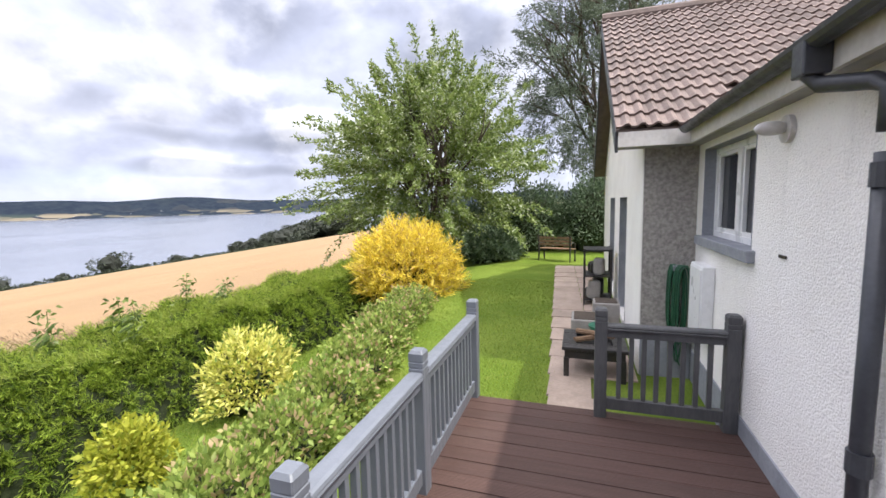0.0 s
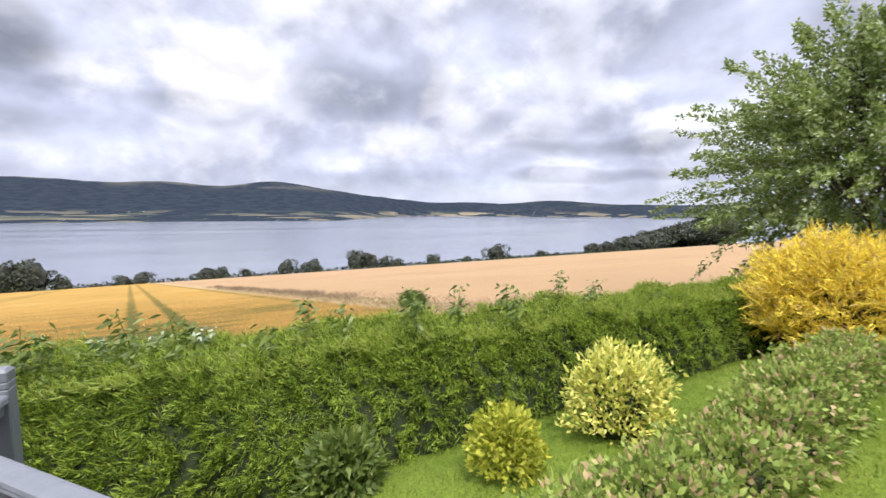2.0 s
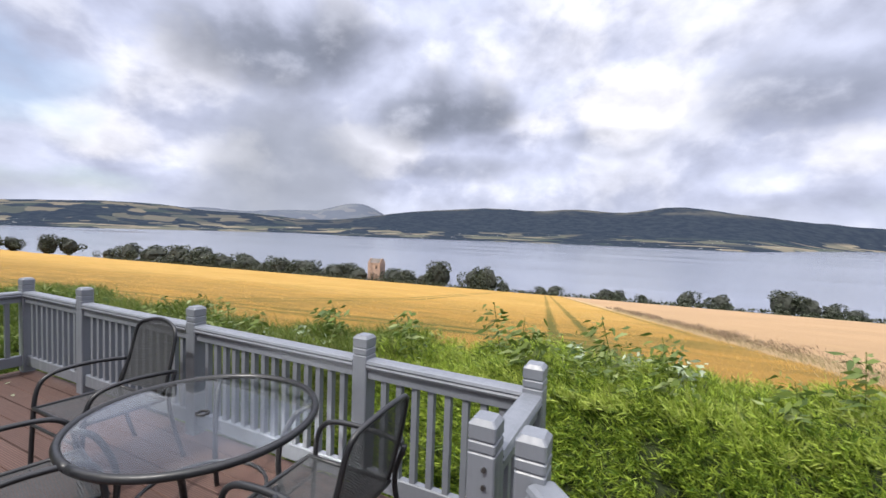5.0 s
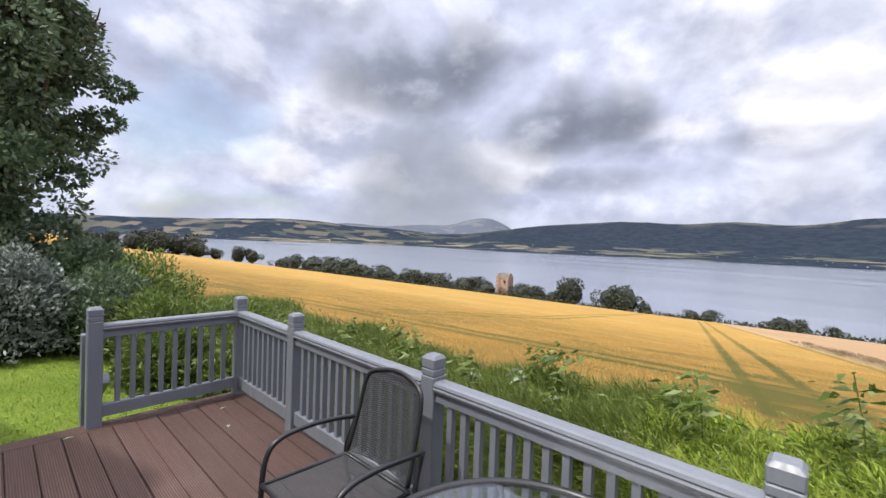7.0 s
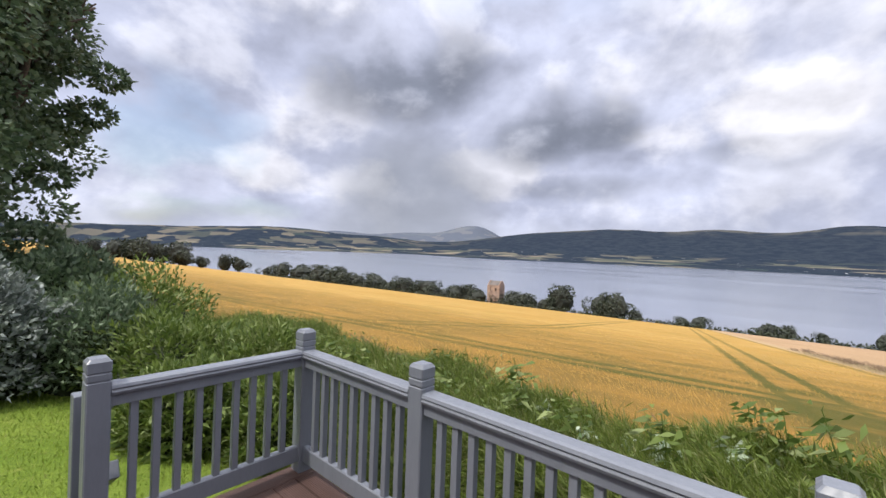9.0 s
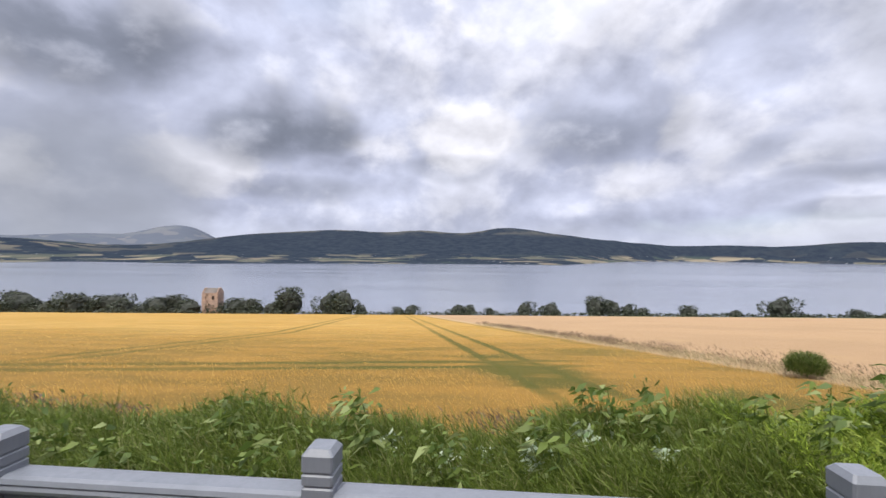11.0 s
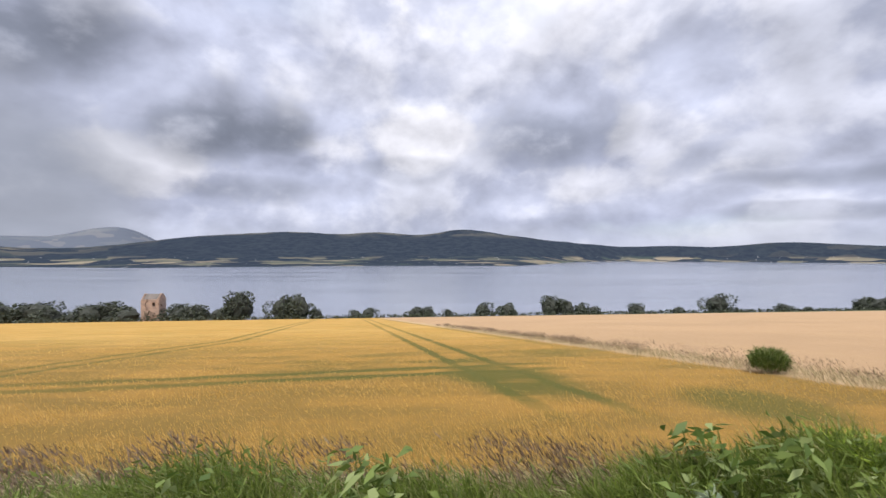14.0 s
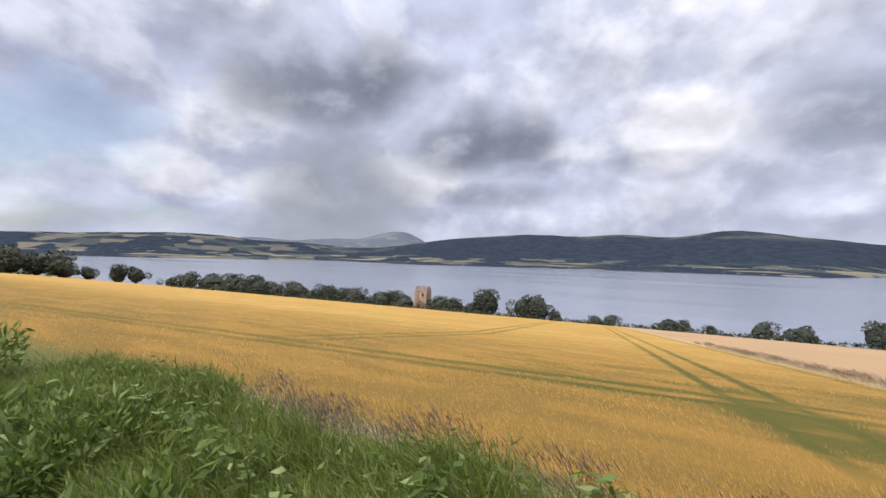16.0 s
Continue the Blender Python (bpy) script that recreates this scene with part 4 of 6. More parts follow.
def half_gutter(ends):
    bm = bmesh.new()
    (xa, ya, za), (xb, yb, zb) = ends
    rings = []
    for x, y, z in ends:
        ring = []
        for r, order in ((0.058, range(9)), (0.052, range(8, -1, -1))):
            for k in order:
                a = math.pi + math.pi * k / 8
                ring.append(bm.verts.new((x + r * math.cos(a), y, z + r * math.sin(a))))
        rings.append(ring)
    n = len(rings[0])
    for k in range(n):
        bm.faces.new((rings[0][k], rings[0][(k + 1) % n], rings[1][(k + 1) % n], rings[1][k]))
    for r in rings:
        bm.faces.new(r)
    return bm


build_house()


# ---- small things on and beside the house ----
def wall_lamp():
    ob = thing("wall_lamp", "dusty cream bulkhead lamp on the harled wall", "wall lamp", (2.2, 4.64, 2.28))
    bm = tube(bmesh.new(), [(0, 0, 0), (-0.03, 0, 0)], 0.085, 16)
    part("base", bm, M_FASCIA, ob)
    bm = bmesh.new()
    bmesh.ops.create_uvsphere(bm, u_segments=16, v_segments=10, radius=0.075)
    bmesh.ops.transform(bm, matrix=pose(-0.10, 0.0, 0.01) @ Matrix.Diagonal((1.25, 0.6, 0.6, 1)), verts=bm.verts)
    part("shade", bm, M_FASCIA, ob, "round cream shade", True)


def meter_box():
    ob = thing("meter_box", "white plastic meter box on the house wall", "meter box", (2.2, 6.2, 0.85))
    part("body", boxed((-0.11, -0.22, -0.38), (0.0, 0.22, 0.36), 0.012), M_WHITE, ob)
    part("door", boxed((-0.122, -0.2, -0.35), (-0.11, 0.2, 0.33), 0.005), M_WHITE, ob)


def hose():
    ob = thing("garden_hose", "coiled green garden hose hanging on the return wall", "hose", (2.02, 6.66, 0.9))
    part("bracket", boxed((-0.05, 0.0, 0.16), (0.05, 0.085, 0.22), 0.006), M_PLINTH, ob, "grey wall bracket")
    for k in range(9):
        dx, w, low = 0.016 * (k - 4) + RNG.uniform(-0.01, 0.01), 0.028 + 0.004 * k, -0.52 - 0.05 * (k * 5 % 9) + RNG.uniform(-0.03, 0.03)
        off = -0.012 * k + 0.06
        pts = [(dx, off, 0.23), (w + dx, off, 0.1), (w * 1.15 + dx, off, low * 0.6), (dx, off, low), (-w * 1.15 + dx, off, low * 0.6), (-w + dx, off, 0.1), (dx, off, 0.23)]
        part("coil", tube(bmesh.new(), curve_points(pts, 6), 0.010, 6), M_HOSE, ob, smooth=True)


def vent():
    ob = part("wall_vent", boxed((-0.012, -0.05, -0.01), (0.0, 0.05, 0.01), 0.003), M_BLACK)
    ob.matrix_world = pose(2.2, 4.62, 1.49)
    tagged(ob, "small dark slot vent in the harled wall", "vent")


def fire_pit():
    z = float(ground_z(1.1, 6.7))
    ob = thing("fire_pit", "square black steel fire pit table on the paving", "fire pit", (1.15, 6.72, z))
    s = 0.36
    bm = bmesh.new()
    for lo, hi in (((-s, -s), (s, -s + 0.16)), ((-s, s - 0.16), (s, s)), ((-s, -s + 0.16), (-s + 0.16, s - 0.16)), ((s - 0.16, -s + 0.16), (s, s - 0.16))):
        box(bm, (*lo, 0.36), (*hi, 0.40), 0.006)
    part("rim", bm, M_BLACK, ob)
    bm = bmesh.new()
    bmesh.ops.create_cone(bm, cap_ends=True, segments=20, radius1=0.12, radius2=0.235, depth=0.16, matrix=pose(0, 0, 0.27))
    part("bowl", bm, M_BLACK, ob)
    part("skirt", boxed((-s + 0.03, -s + 0.03, 0.26), (s - 0.03, s - 0.03, 0.36)), M_BLACK, ob)
    for x in (-1, 1):
        for y in (-1, 1):
            part("leg", boxed((x * (s - 0.05) - 0.03, y * (s - 0.05) - 0.03, 0), (x * (s - 0.05) + 0.03, y * (s - 0.05) + 0.03, 0.27), 0.005), M_BLACK, ob)
    for k, (a, b) in enumerate((((-0.22, -0.1), (0.2, 0.14)), ((-0.2, 0.12), (0.22, -0.08)))):
        log = part("log", tube(bmesh.new(), [(*a, 0.41 + 0.05 * k), (*b, 0.43 + 0.05 * k)], 0.035, 8), M_WOOD)
        log.matrix_world = pose(1.15, 6.72, z)
        tagged(log, "split brown log lying across the fire pit", "log")


def planters():
    z = float(ground_z(1.2, 8))
    for x, y, w, h in ((1.12, 8.0, 0.26, 0.34), (1.38, 8.55, 0.2, 0.46)):
        ob = thing("planter", "square grey concrete planter against the house", "planter", (x, y, z), group="planters on the paving")
        part("pot", boxed((-w, -w, 0), (w, w, h), 0.02), M_CONCRETE, ob)
        part("soil", boxed((-w + 0.04, -w + 0.04, h), (w - 0.04, w - 0.04, h + 0.01)), M_BARK, ob)
    ob = thing("bucket", "green plastic bucket beside the planters", "bucket", (1.28, 7.45, z))
    bm = bmesh.new()
    bmesh.ops.create_cone(bm, cap_ends=True, segments=20, radius1=0.13, radius2=0.17, depth=0.36, matrix=pose(0, 0, 0.18))
    part("body", bm, M_GREENPOT, ob)
    part("rim", tube(bmesh.new(), [(0, 0, 0.345), (0, 0, 0.37)], 0.182, 20), M_GREENPOT, ob)


def log_rack():
    z = float(ground_z(1.3, 10.2))
    ob = thing("storage_rack", "tall black rack of garden tools and bags against the house", "storage rack", (1.3, 10.2, z))
    for x in (-0.24, 0.24):
        for y in (-0.3, 0.3):
            part("upright", boxed((x - 0.018, y - 0.018, 0), (x + 0.018, y + 0.018, 1.12), 0.003), M_BLACK, ob)
    for zz in (0.12, 0.58, 1.08):
        part("shelf", boxed((-0.26, -0.32, zz), (0.26, 0.32, zz + 0.03), 0.004), M_BLACK, ob)
    for k in range(7):
        w = RNG.uniform(0.06, 0.13)
        bag = part("storage_bag", boxed((-w, -w, 0), (w, w, RNG.uniform(0.18, 0.36)), 0.05), M_BLACK if k % 3 else M_CONCRETE)
        bag.matrix_world = pose(1.3 + RNG.uniform(-0.1, 0.1), 10.2 - 0.2 + 0.2 * (k % 3), z + (0.151 if k < 4 else 0.611), 0, 0, RNG.uniform(0, 90))
        tagged(bag, "dark lumpy bag stored on the black rack", "bag", "bags on the rack")


def garden_bench():
    z = float(ground_z(0.2, 16.3))
    ob = thing("garden_bench", "weathered wooden bench with metal ends under the trees", "bench", (0.2, 16.3, z), 160)
    for k in range(4):
        part("seat_slat", boxed((-0.6, -0.2 + k * 0.1, 0.42), (0.6, -0.12 + k * 0.1, 0.445), 0.004), M_WOOD, ob)
    for k in range(3):
        part("back_slat", boxed((-0.6, 0.2, 0.55 + k * 0.11), (0.6, 0.225, 0.63 + k * 0.11), 0.004), M_WOOD, ob)
    for x in (-0.56, 0.56):
        part("bench_end", tube(bmesh.new(), curve_points([(x, -0.22, 0), (x, -0.2, 0.4), (x, -0.15, 0.62), (x, 0.12, 0.62), (x, 0.2, 0.42), (x, 0.24, 0)], 5), 0.025, 6), M_BLACK, ob)
        part("back_post", boxed((x - 0.02, 0.225, 0.3), (x + 0.02, 0.26, 0.9), 0.004), M_BLACK, ob)


wall_lamp(), meter_box(), hose(), vent(), fire_pit(), planters(), log_rack(), garden_bench()


def paving():
    y = 5.34
    path = thing("pavement", "narrow sandstone slab path beside the lawn", "path", (0.9, 5.34, -0.2), kind="structure")
    k = 0
    while y < 14.5:
        w = 0.60 + 0.1 * RNG.uniform(-1, 1)
        xl = 0.68 - 0.048 * (y - 5.3)
        z = float(ground_z(xl + 0.3, y + 0.3))
        for a, b in ((0.0, 0.56), (0.57, 1.0 + 0.0 * y)) if y > 5.9 else ((0.0, 0.46),):
            bm = boxed((xl + a, y, z - 0.03), (xl + b, y + w - 0.012, z + 0.03), 0.008)
            ob = part("slab", bm, M_SLAB, path)
            ob.matrix_parent_inverse = path.matrix_world.inverted()
        y += w
        k += 1


paving()


# ---- garden furniture on the deck ----
def weave(size, n_u, n_v, shape, wire=0.0031):
    """A see-through woven panel: thin strips both ways over a curved surface shape(u, v)."""
    verts, faces = [], []
    for ways, other, swap in ((n_u, 9, False), (n_v, 9, True)):
        for i in range(ways):
            c = (i + 0.5) / ways
            for k in range(other + 1):
                t = k / other
                for s in (-1, 1):
                    u, v = (t, c + s * wire / size[1] / 1.0) if swap else (c + s * wire / size[0], t)
                    verts.append(shape(u, v))
            b = len(verts) - 2 * (other + 1)
            faces += [(b + 2 * k, b + 2 * k + 1, b + 2 * k + 3, b + 2 * k + 2) for k in range(other)]
    return verts, faces


def garden_chair(at, turn, label):
    ob = thing("garden_chair", label, "chair", (*at, 0.0), turn, "chairs round the glass table")
    w, h, seat = 0.27, 0.90, 0.42

    def back_pt(u, v):
        """u across, v up the back."""
        x = (u - 0.5) * 2 * (w - 0.03) * (1 - 0.10 * v)
        return (x, -0.22 - 0.13 * v - 0.035 * math.cos((u - 0.5) * math.pi) + 0.03 * v * v, seat + 0.02 + v * (h - seat - 0.02) - 0.05 * v * (2 * u - 1) ** 2)

    def seat_pt(u, v):
        return ((u - 0.5) * 2 * (w - 0.02), -0.22 + 0.46 * v, seat - 0.02 * math.sin(v * math.pi) * math.sin(u * math.pi) + 0.01 * v)

    for name, size, f in (("backrest", (0.5, 0.46), back_pt), ("seat", (0.5, 0.46), seat_pt)):
        v, fc = weave(size, 46, 42, f)
        me = mesh_ob(name, v, fc, M_MESH)
        me.parent = ob
        me["label"] = "dark woven steel mesh"
        me["kind"] = "stuff"
    rim = [back_pt(0, 0), back_pt(0, 0.5), back_pt(0, 0.9), back_pt(0.08, 1), back_pt(0.3, 1), back_pt(0.5, 1), back_pt(0.7, 1), back_pt(0.92, 1), back_pt(1, 0.9), back_pt(1, 0.5), back_pt(1, 0)]
    part("back_frame", tube(bmesh.new(), curve_points(rim, 4), 0.012, 8), M_STEEL, ob, smooth=True)
    ring = [seat_pt(0, 0), seat_pt(0, 0.5), seat_pt(0, 1), seat_pt(0.5, 1), seat_pt(1, 1), seat_pt(1, 0.5), seat_pt(1, 0), seat_pt(0.5, 0), seat_pt(0, 0)]
    part("seat_frame", tube(bmesh.new(), ring, 0.012, 8), M_STEEL, ob, smooth=True)
    for s in (-1, 1):
        x = s * (w + 0.012)
        front = curve_points([(x, 0.25, 0.0), (x, 0.235, 0.3), (x, 0.215, 0.52), (x, 0.15, 0.605), (x, 0.0, 0.625), (x, -0.16, 0.615), (x * 0.97, -0.275, 0.60)], 5)
        part("arm", tube(bmesh.new(), front, 0.0135, 8), M_STEEL, ob, smooth=True)
        rear = curve_points([(x, -0.33, 0.0), (x, -0.27, 0.22), (x * 0.98, -0.235, 0.43), (x * 0.93, -0.29, 0.60)], 5)
        part("leg", tube(bmesh.new(), rear, 0.0135, 8), M_STEEL, ob, smooth=True)
        for y in (0.25, -0.33):
            part("foot", tube(bmesh.new(), [(x, y, 0.0), (x, y, 0.02)], 0.017, 8), M_BLACK, ob)
    for y, z in ((0.235, 0.32), (-0.255, 0.30)):
        part("stretcher", tube(bmesh.new(), [(-w - 0.01, y, z), (w + 0.01, y, z)], 0.009, 8), M_STEEL, ob)
    return ob


TABLE = (-2.04, -0.95)


def glass_table():
    z, r = 0.635, 0.54
    ob = thing("glass_table", "round clear glass patio table with a dark metal rim", "table", (*TABLE, 0.0))
    bm = bmesh.new()
    n = 64
    rings = []
    for rad, zz in ((0.028, z - 0.006), (r - 0.012, z - 0.006), (r - 0.012, z), (0.028, z)):
        rings.append([bm.verts.new((rad * math.cos(2 * math.pi * k / n), rad * math.sin(2 * math.pi * k / n), zz)) for k in range(n)])
    for a, b in zip(rings, rings[1:] + rings[:1]):
        for k in range(n):
            bm.faces.new((a[k], a[(k + 1) % n], b[(k + 1) % n], b[k]))
    top = part("tabletop", bm, M_GLASS, ob, "clear glass top")
    top.visible_shadow = False
    circle = [(math.cos(2 * math.pi * k / n), math.sin(2 * math.pi * k / n)) for k in range(n + 1)]
    part("rim", tube(bmesh.new(), [(r * x, r * y, z - 0.008) for x, y in circle], 0.019, 8), M_STEEL, ob, smooth=True)
    part("parasol_ring", tube(bmesh.new(), [(0.028 * x, 0.028 * y, z + 0.001) for x, y in circle[::4]], 0.006, 8), M_STEEL, ob, smooth=True)
    part("lower_ring", tube(bmesh.new(), [(0.30 * x, 0.30 * y, 0.22) for x, y in circle[::2]], 0.011, 8), M_STEEL, ob, smooth=True)
    for k in range(4):
        a = math.pi / 4 + k * math.pi / 2
        c, s = math.cos(a), math.sin(a)
        leg = curve_points([(0.44 * c, 0.44 * s, 0.0), (0.37 * c, 0.37 * s, 0.2), (0.36 * c, 0.36 * s, 0.4), (0.43 * c, 0.43 * s, 0.56), (0.52 * c, 0.52 * s, z - 0.02)], 5)
        part("leg", tube(bmesh.new(), leg, 0.015, 8), M_STEEL, ob, smooth=True)


glass_table()
garden_chair((-2.04, -0.22), 183, "dark steel garden chair with woven mesh by the deck corner")
garden_chair((-2.12, -2.02), -90, "dark steel garden chair with its back to the railing")
garden_chair((-1.50, -0.28), 137, "dark steel garden chair on the house side of the table")
garden_chair((-1.48, -1.30), 76, "dark steel garden chair drawn up to the glass table")
for x, y, r in ((-2.45, -4.35, 30), (-2.35, -3.95, 80), (-1.42, -4.52, 10), (-2.3, 0.15, 50)):
    bm = bmesh.new()
    vs = [bm.verts.new(p) for p in ((-0.03, 0, 0.003), (0, -0.016, 0.008), (0.035, 0, 0.004), (0, 0.016, 0.01))]
    bm.faces.new(vs)
    leaf = part("fallen_leaf", bm, L_PALELEAF)
    leaf.matrix_world = pose(x, y, 0.001, 0, 0, r)
    tagged(leaf, "pale dry leaf fallen on the deck boards", "leaf", "leaves on the deck")

# ---- planting ----
def hedge_axis(y):
    """Centre line of the hedge."""
    return -4.42 - 0.05 * np.maximum(y - 4, 0) + 0.28 * smooth(0.5, -3.0, y) + 0.06 * np.sin(y * 1.9)


def hedge_top(y):
    return 0.22 + 0.20 * smooth(-3.5, 0.5, y) - 0.016 * np.maximum(y - 4, 0) + 0.05 * np.sin(y * 2.3) + 0.04 * np.sin(y * 5.1 + 1)


def build_hedge(y0, y1, label, n, frond, shoot, size, hang, thick, width, splay, pairs, loose):
    ob = thing("hedge", label, "hedge", (-4.4, (y0 + y1) / 2, -1.1))

    def shell(shrink):
        def f(u, v):
            y = y0 + (y1 - y0) * u
            a = np.pi * np.clip(v, -0.1, 1.1)
            top, cx, base = hedge_top(y), hedge_axis(y), ground_z(hedge_axis(y), y)
            half = 0.72 - shrink
            # squarish cross-section from the front foot over the top to the back foot
            c, s = np.cos(a), np.sin(a)
            lump = 1 + 0.07 * np.sin(y * 3.1 + 2 * np.sin(v * 5)) + 0.05 * np.sin(y * 7.3 + v * 9)
            x = cx + half * np.sign(c) * np.abs(c) ** 0.45 * lump * np.where(c > 0, 1 + (0.42 + 0.5 * smooth(4.3, 3.0, y)) * (1 - np.abs(s)), 1.0)
            z = base + (top - base - shrink) * np.abs(s) ** 0.5 * (0.97 + 0.03 * lump)
            return x, y + 0 * v, z
        return f
    # added solid core, its dark colour standing in for shade between the fronds
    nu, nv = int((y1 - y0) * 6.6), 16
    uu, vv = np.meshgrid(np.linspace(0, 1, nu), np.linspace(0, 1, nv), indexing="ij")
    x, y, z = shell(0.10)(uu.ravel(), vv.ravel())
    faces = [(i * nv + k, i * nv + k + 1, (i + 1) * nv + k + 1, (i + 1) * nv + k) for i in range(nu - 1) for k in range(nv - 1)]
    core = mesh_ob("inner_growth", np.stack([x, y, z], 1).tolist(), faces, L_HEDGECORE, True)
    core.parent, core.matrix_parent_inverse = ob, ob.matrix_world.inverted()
    core["label"] = "solid core coloured dark as shade inside the hedge"
    # feathery sprays over the side that faces the deck and over the top
    u, v = RNG.random(n) ** thick, RNG.random(n) * 0.68
    p = np.stack(shell(0.06)(u, v), 1)
    v_out = unit(p - np.stack([hedge_axis(p[:, 1]), p[:, 1], p[:, 2] * 0 - 0.5], 1))
    cell = np.floor(p * np.array([7.0, 6.0, 8.0]) + 0.6 * np.sin(p[:, [1, 2, 1]] * 9.0))
    clump = np.stack([np.sin(cell @ np.array([12.9, 78.2, 37.7]) * k) for k in (1.0, 1.7, 2.3)], 1)
    way = v_out * 0.5 + np.array([0.0, -0.62, 0.22]) + clump * 0.34 + RNG.normal(size=(n, 3)) * loose
    p = p - v_out * RNG.uniform(0.0, 0.15, (n, 1)) + v_out * 0.05 * clump[:, :1]
    high = smooth(-0.2, 0.25, p[:, 2])
    fr = sprays("fronds", p, way, RNG.uniform(0.09, 0.20, n) * (1 + 0.25 * high) * size, width, frond, pairs=pairs, droop=0.2 - hang, splay=splay)
    fr.parent, fr.matrix_parent_inverse = ob, ob.matrix_world.inverted()
    fr["kind"] = "stuff"
    # loose leading shoots that stand above the clipped top
    m = int((y1 - y0) * 1300 / pairs)
    y = y0 + (y1 - y0) * RNG.random(m) ** thick
    x = hedge_axis(y) + RNG.uniform(-0.6, 0.72, m)
    z = hedge_top(y) - 0.07 + 0.03 * np.sin(x * 9 + y * 4)
    way = np.stack([RNG.normal(0.1, 0.35, m), RNG.normal(-0.55, 0.3, m), RNG.uniform(0.4, 1.0, m)], 1)
    sh = sprays("top_growth", np.stack([x, y, z], 1), way, RNG.uniform(0.10, 0.24, m) * size, width, shoot, pairs=max(pairs - 1, 1), droop=0.3 - hang, splay=splay)
    sh.parent, sh.matrix_parent_inverse = ob, ob.matrix_world.inverted()
    sh["kind"] = "stuff"


def branch_lines(start, way, length, levels, rnd, spread=0.55, rise=0.15):
    """Limbs that fork: returns (points, radius) runs and the tips with their ways."""
    runs, tips = [], []

    def grow(p, d, ln, r, lev):
        pts = [p]
        for k in range(4):
            d2 = Vector([c + rnd.normal(0, 0.10) for c in d])
            d2.z += rise * 0.25
            d = d2.normalized()
            p = p + d * ln / 4
            pts.append(p)
        runs.append((pts, r, r * 0.6))
        if lev == 0:
            tips.append((p, d))
            tips.append(((pts[2] + p) / 2, d))
            return
        for k in range(3 if lev > 1 else 4):
            a = rnd.uniform(0, 2 * math.pi)
            side = d.cross(Vector((math.cos(a), math.sin(a), 0.31))).normalized()
            nd = (d + side * spread * rnd.uniform(0.6, 1.4)).normalized()
            at = pts[4] if k == 0 else pts[rnd.integers(2, 5)]
            grow(at, nd, ln * rnd.uniform(0.62, 0.85), r * 0.6, lev - 1)

    grow(Vector(start), Vector(way).normalized(), length, 1.0, levels)
    return runs, tips


def tree(name, label, base, height, crown, crown_at, n_leaves, leaf, material, seed, trunk_r=0.16, stems=4, clump=0.42, droop=0.0, bark=None, low=0.25, spray=1.0, n_sprays=700, taper=0.3, lift=0.5, lobes=False):
    """A tree: forked trunk and limbs, and a crown of many small leaves in uneven clumps."""
    rnd = np.random.default_rng(seed)
    ob = thing(name, label, "tree", base)
    trunk = bmesh.new()
    limb = bmesh.new()
    fork = Vector((0, 0, height * 0.16))
    tube(trunk, [(0, 0, -0.25), (0.02, 0.01, height * 0.05), fork], trunk_r * 1.25, 10, trunk_r * 0.9)
    c = Vector(crown_at)
    for k in range(stems):
        a = 2 * math.pi * k / stems + rnd.uniform(-0.4, 0.4)
        lean = Vector((math.cos(a) * crown[0], math.sin(a) * crown[1], 0)) * rnd.uniform(0.25, 0.6)
        d = (c + lean + Vector((0, 0, crown[2] * 0.35)) - fork)
        runs, tips = branch_lines(fork, d, d.length * 0.48, 3, rnd)
        for pts, r0, r1 in runs:
            e = pts[-1] - c
            if (e.x / crown[0]) ** 2 + (e.y / crown[1]) ** 2 + (e.z / crown[2]) ** 2 > 0.8:
                continue
            tube(limb, pts, trunk_r * 0.55 * r0, 5, trunk_r * 0.55 * r1)
    part("trunk", trunk, bark or M_BARK, ob, smooth=True)
    part("branchwork", limb, bark or M_BARK, ob, smooth=True)
    # leafy sprays (or rounded lobes) over the crown's uneven outline
    cc = np.array([c.x, c.y, c.z])
    v = unit(rnd.normal(size=(n_sprays, 3)))
    lump = np.array([noise.noise(Vector(q * 2.1) + Vector((seed, 0, 0))) for q in v])
    thin = np.stack([1 - taper * np.clip(v[:, 2], 0, 1)] * 2 + [np.ones(n_sprays)], 1)
    cen = cc + v * np.array(crown) * thin * (rnd.uniform(0.35, 0.98, n_sprays) * (1 + 0.22 * lump))[:, None]
    cen[:, 2] = np.maximum(cen[:, 2], height * low * 0.5)
    pick = rnd.integers(0, n_sprays, n_leaves)
    out = unit(v + np.array([0, 0, lift]) + rnd.normal(size=(n_sprays, 3)) * 0.28)
    run = rnd.uniform(0.6, 1.4, n_sprays) * spray
    t = rnd.random(n_leaves)
    if lobes:
        sh = unit(rnd.normal(size=(n_leaves, 3)))
        p = cen[pick] + sh * (run[pick] * rnd.uniform(0.55, 1.0, n_leaves))[:, None] * np.array([1, 1, 0.7])
        way = sh + rnd.normal(size=(n_leaves, 3)) * 0.6 + np.array([0, 0, -droop])
    else:
        sag = np.stack([0 * t, -0.12 * t * t, -droop * t * t], 1) * run[pick][:, None]
        p = cen[pick] + out[pick] * (t * run[pick])[:, None] + sag + rnd.normal(size=(n_leaves, 3)) * clump * (1.15 - 0.8 * t)[:, None]
        way = out[pick] * 0.8 + rnd.normal(size=(n_leaves, 3)) * 0.6 + np.array([0, -0.15, -droop])
    cr = blades("crown", p, way, rnd.uniform(0.7, 1.3, n_leaves) * leaf[0], rnd.uniform(0.7, 1.3, n_leaves) * leaf[1], material)
    cr.parent = ob
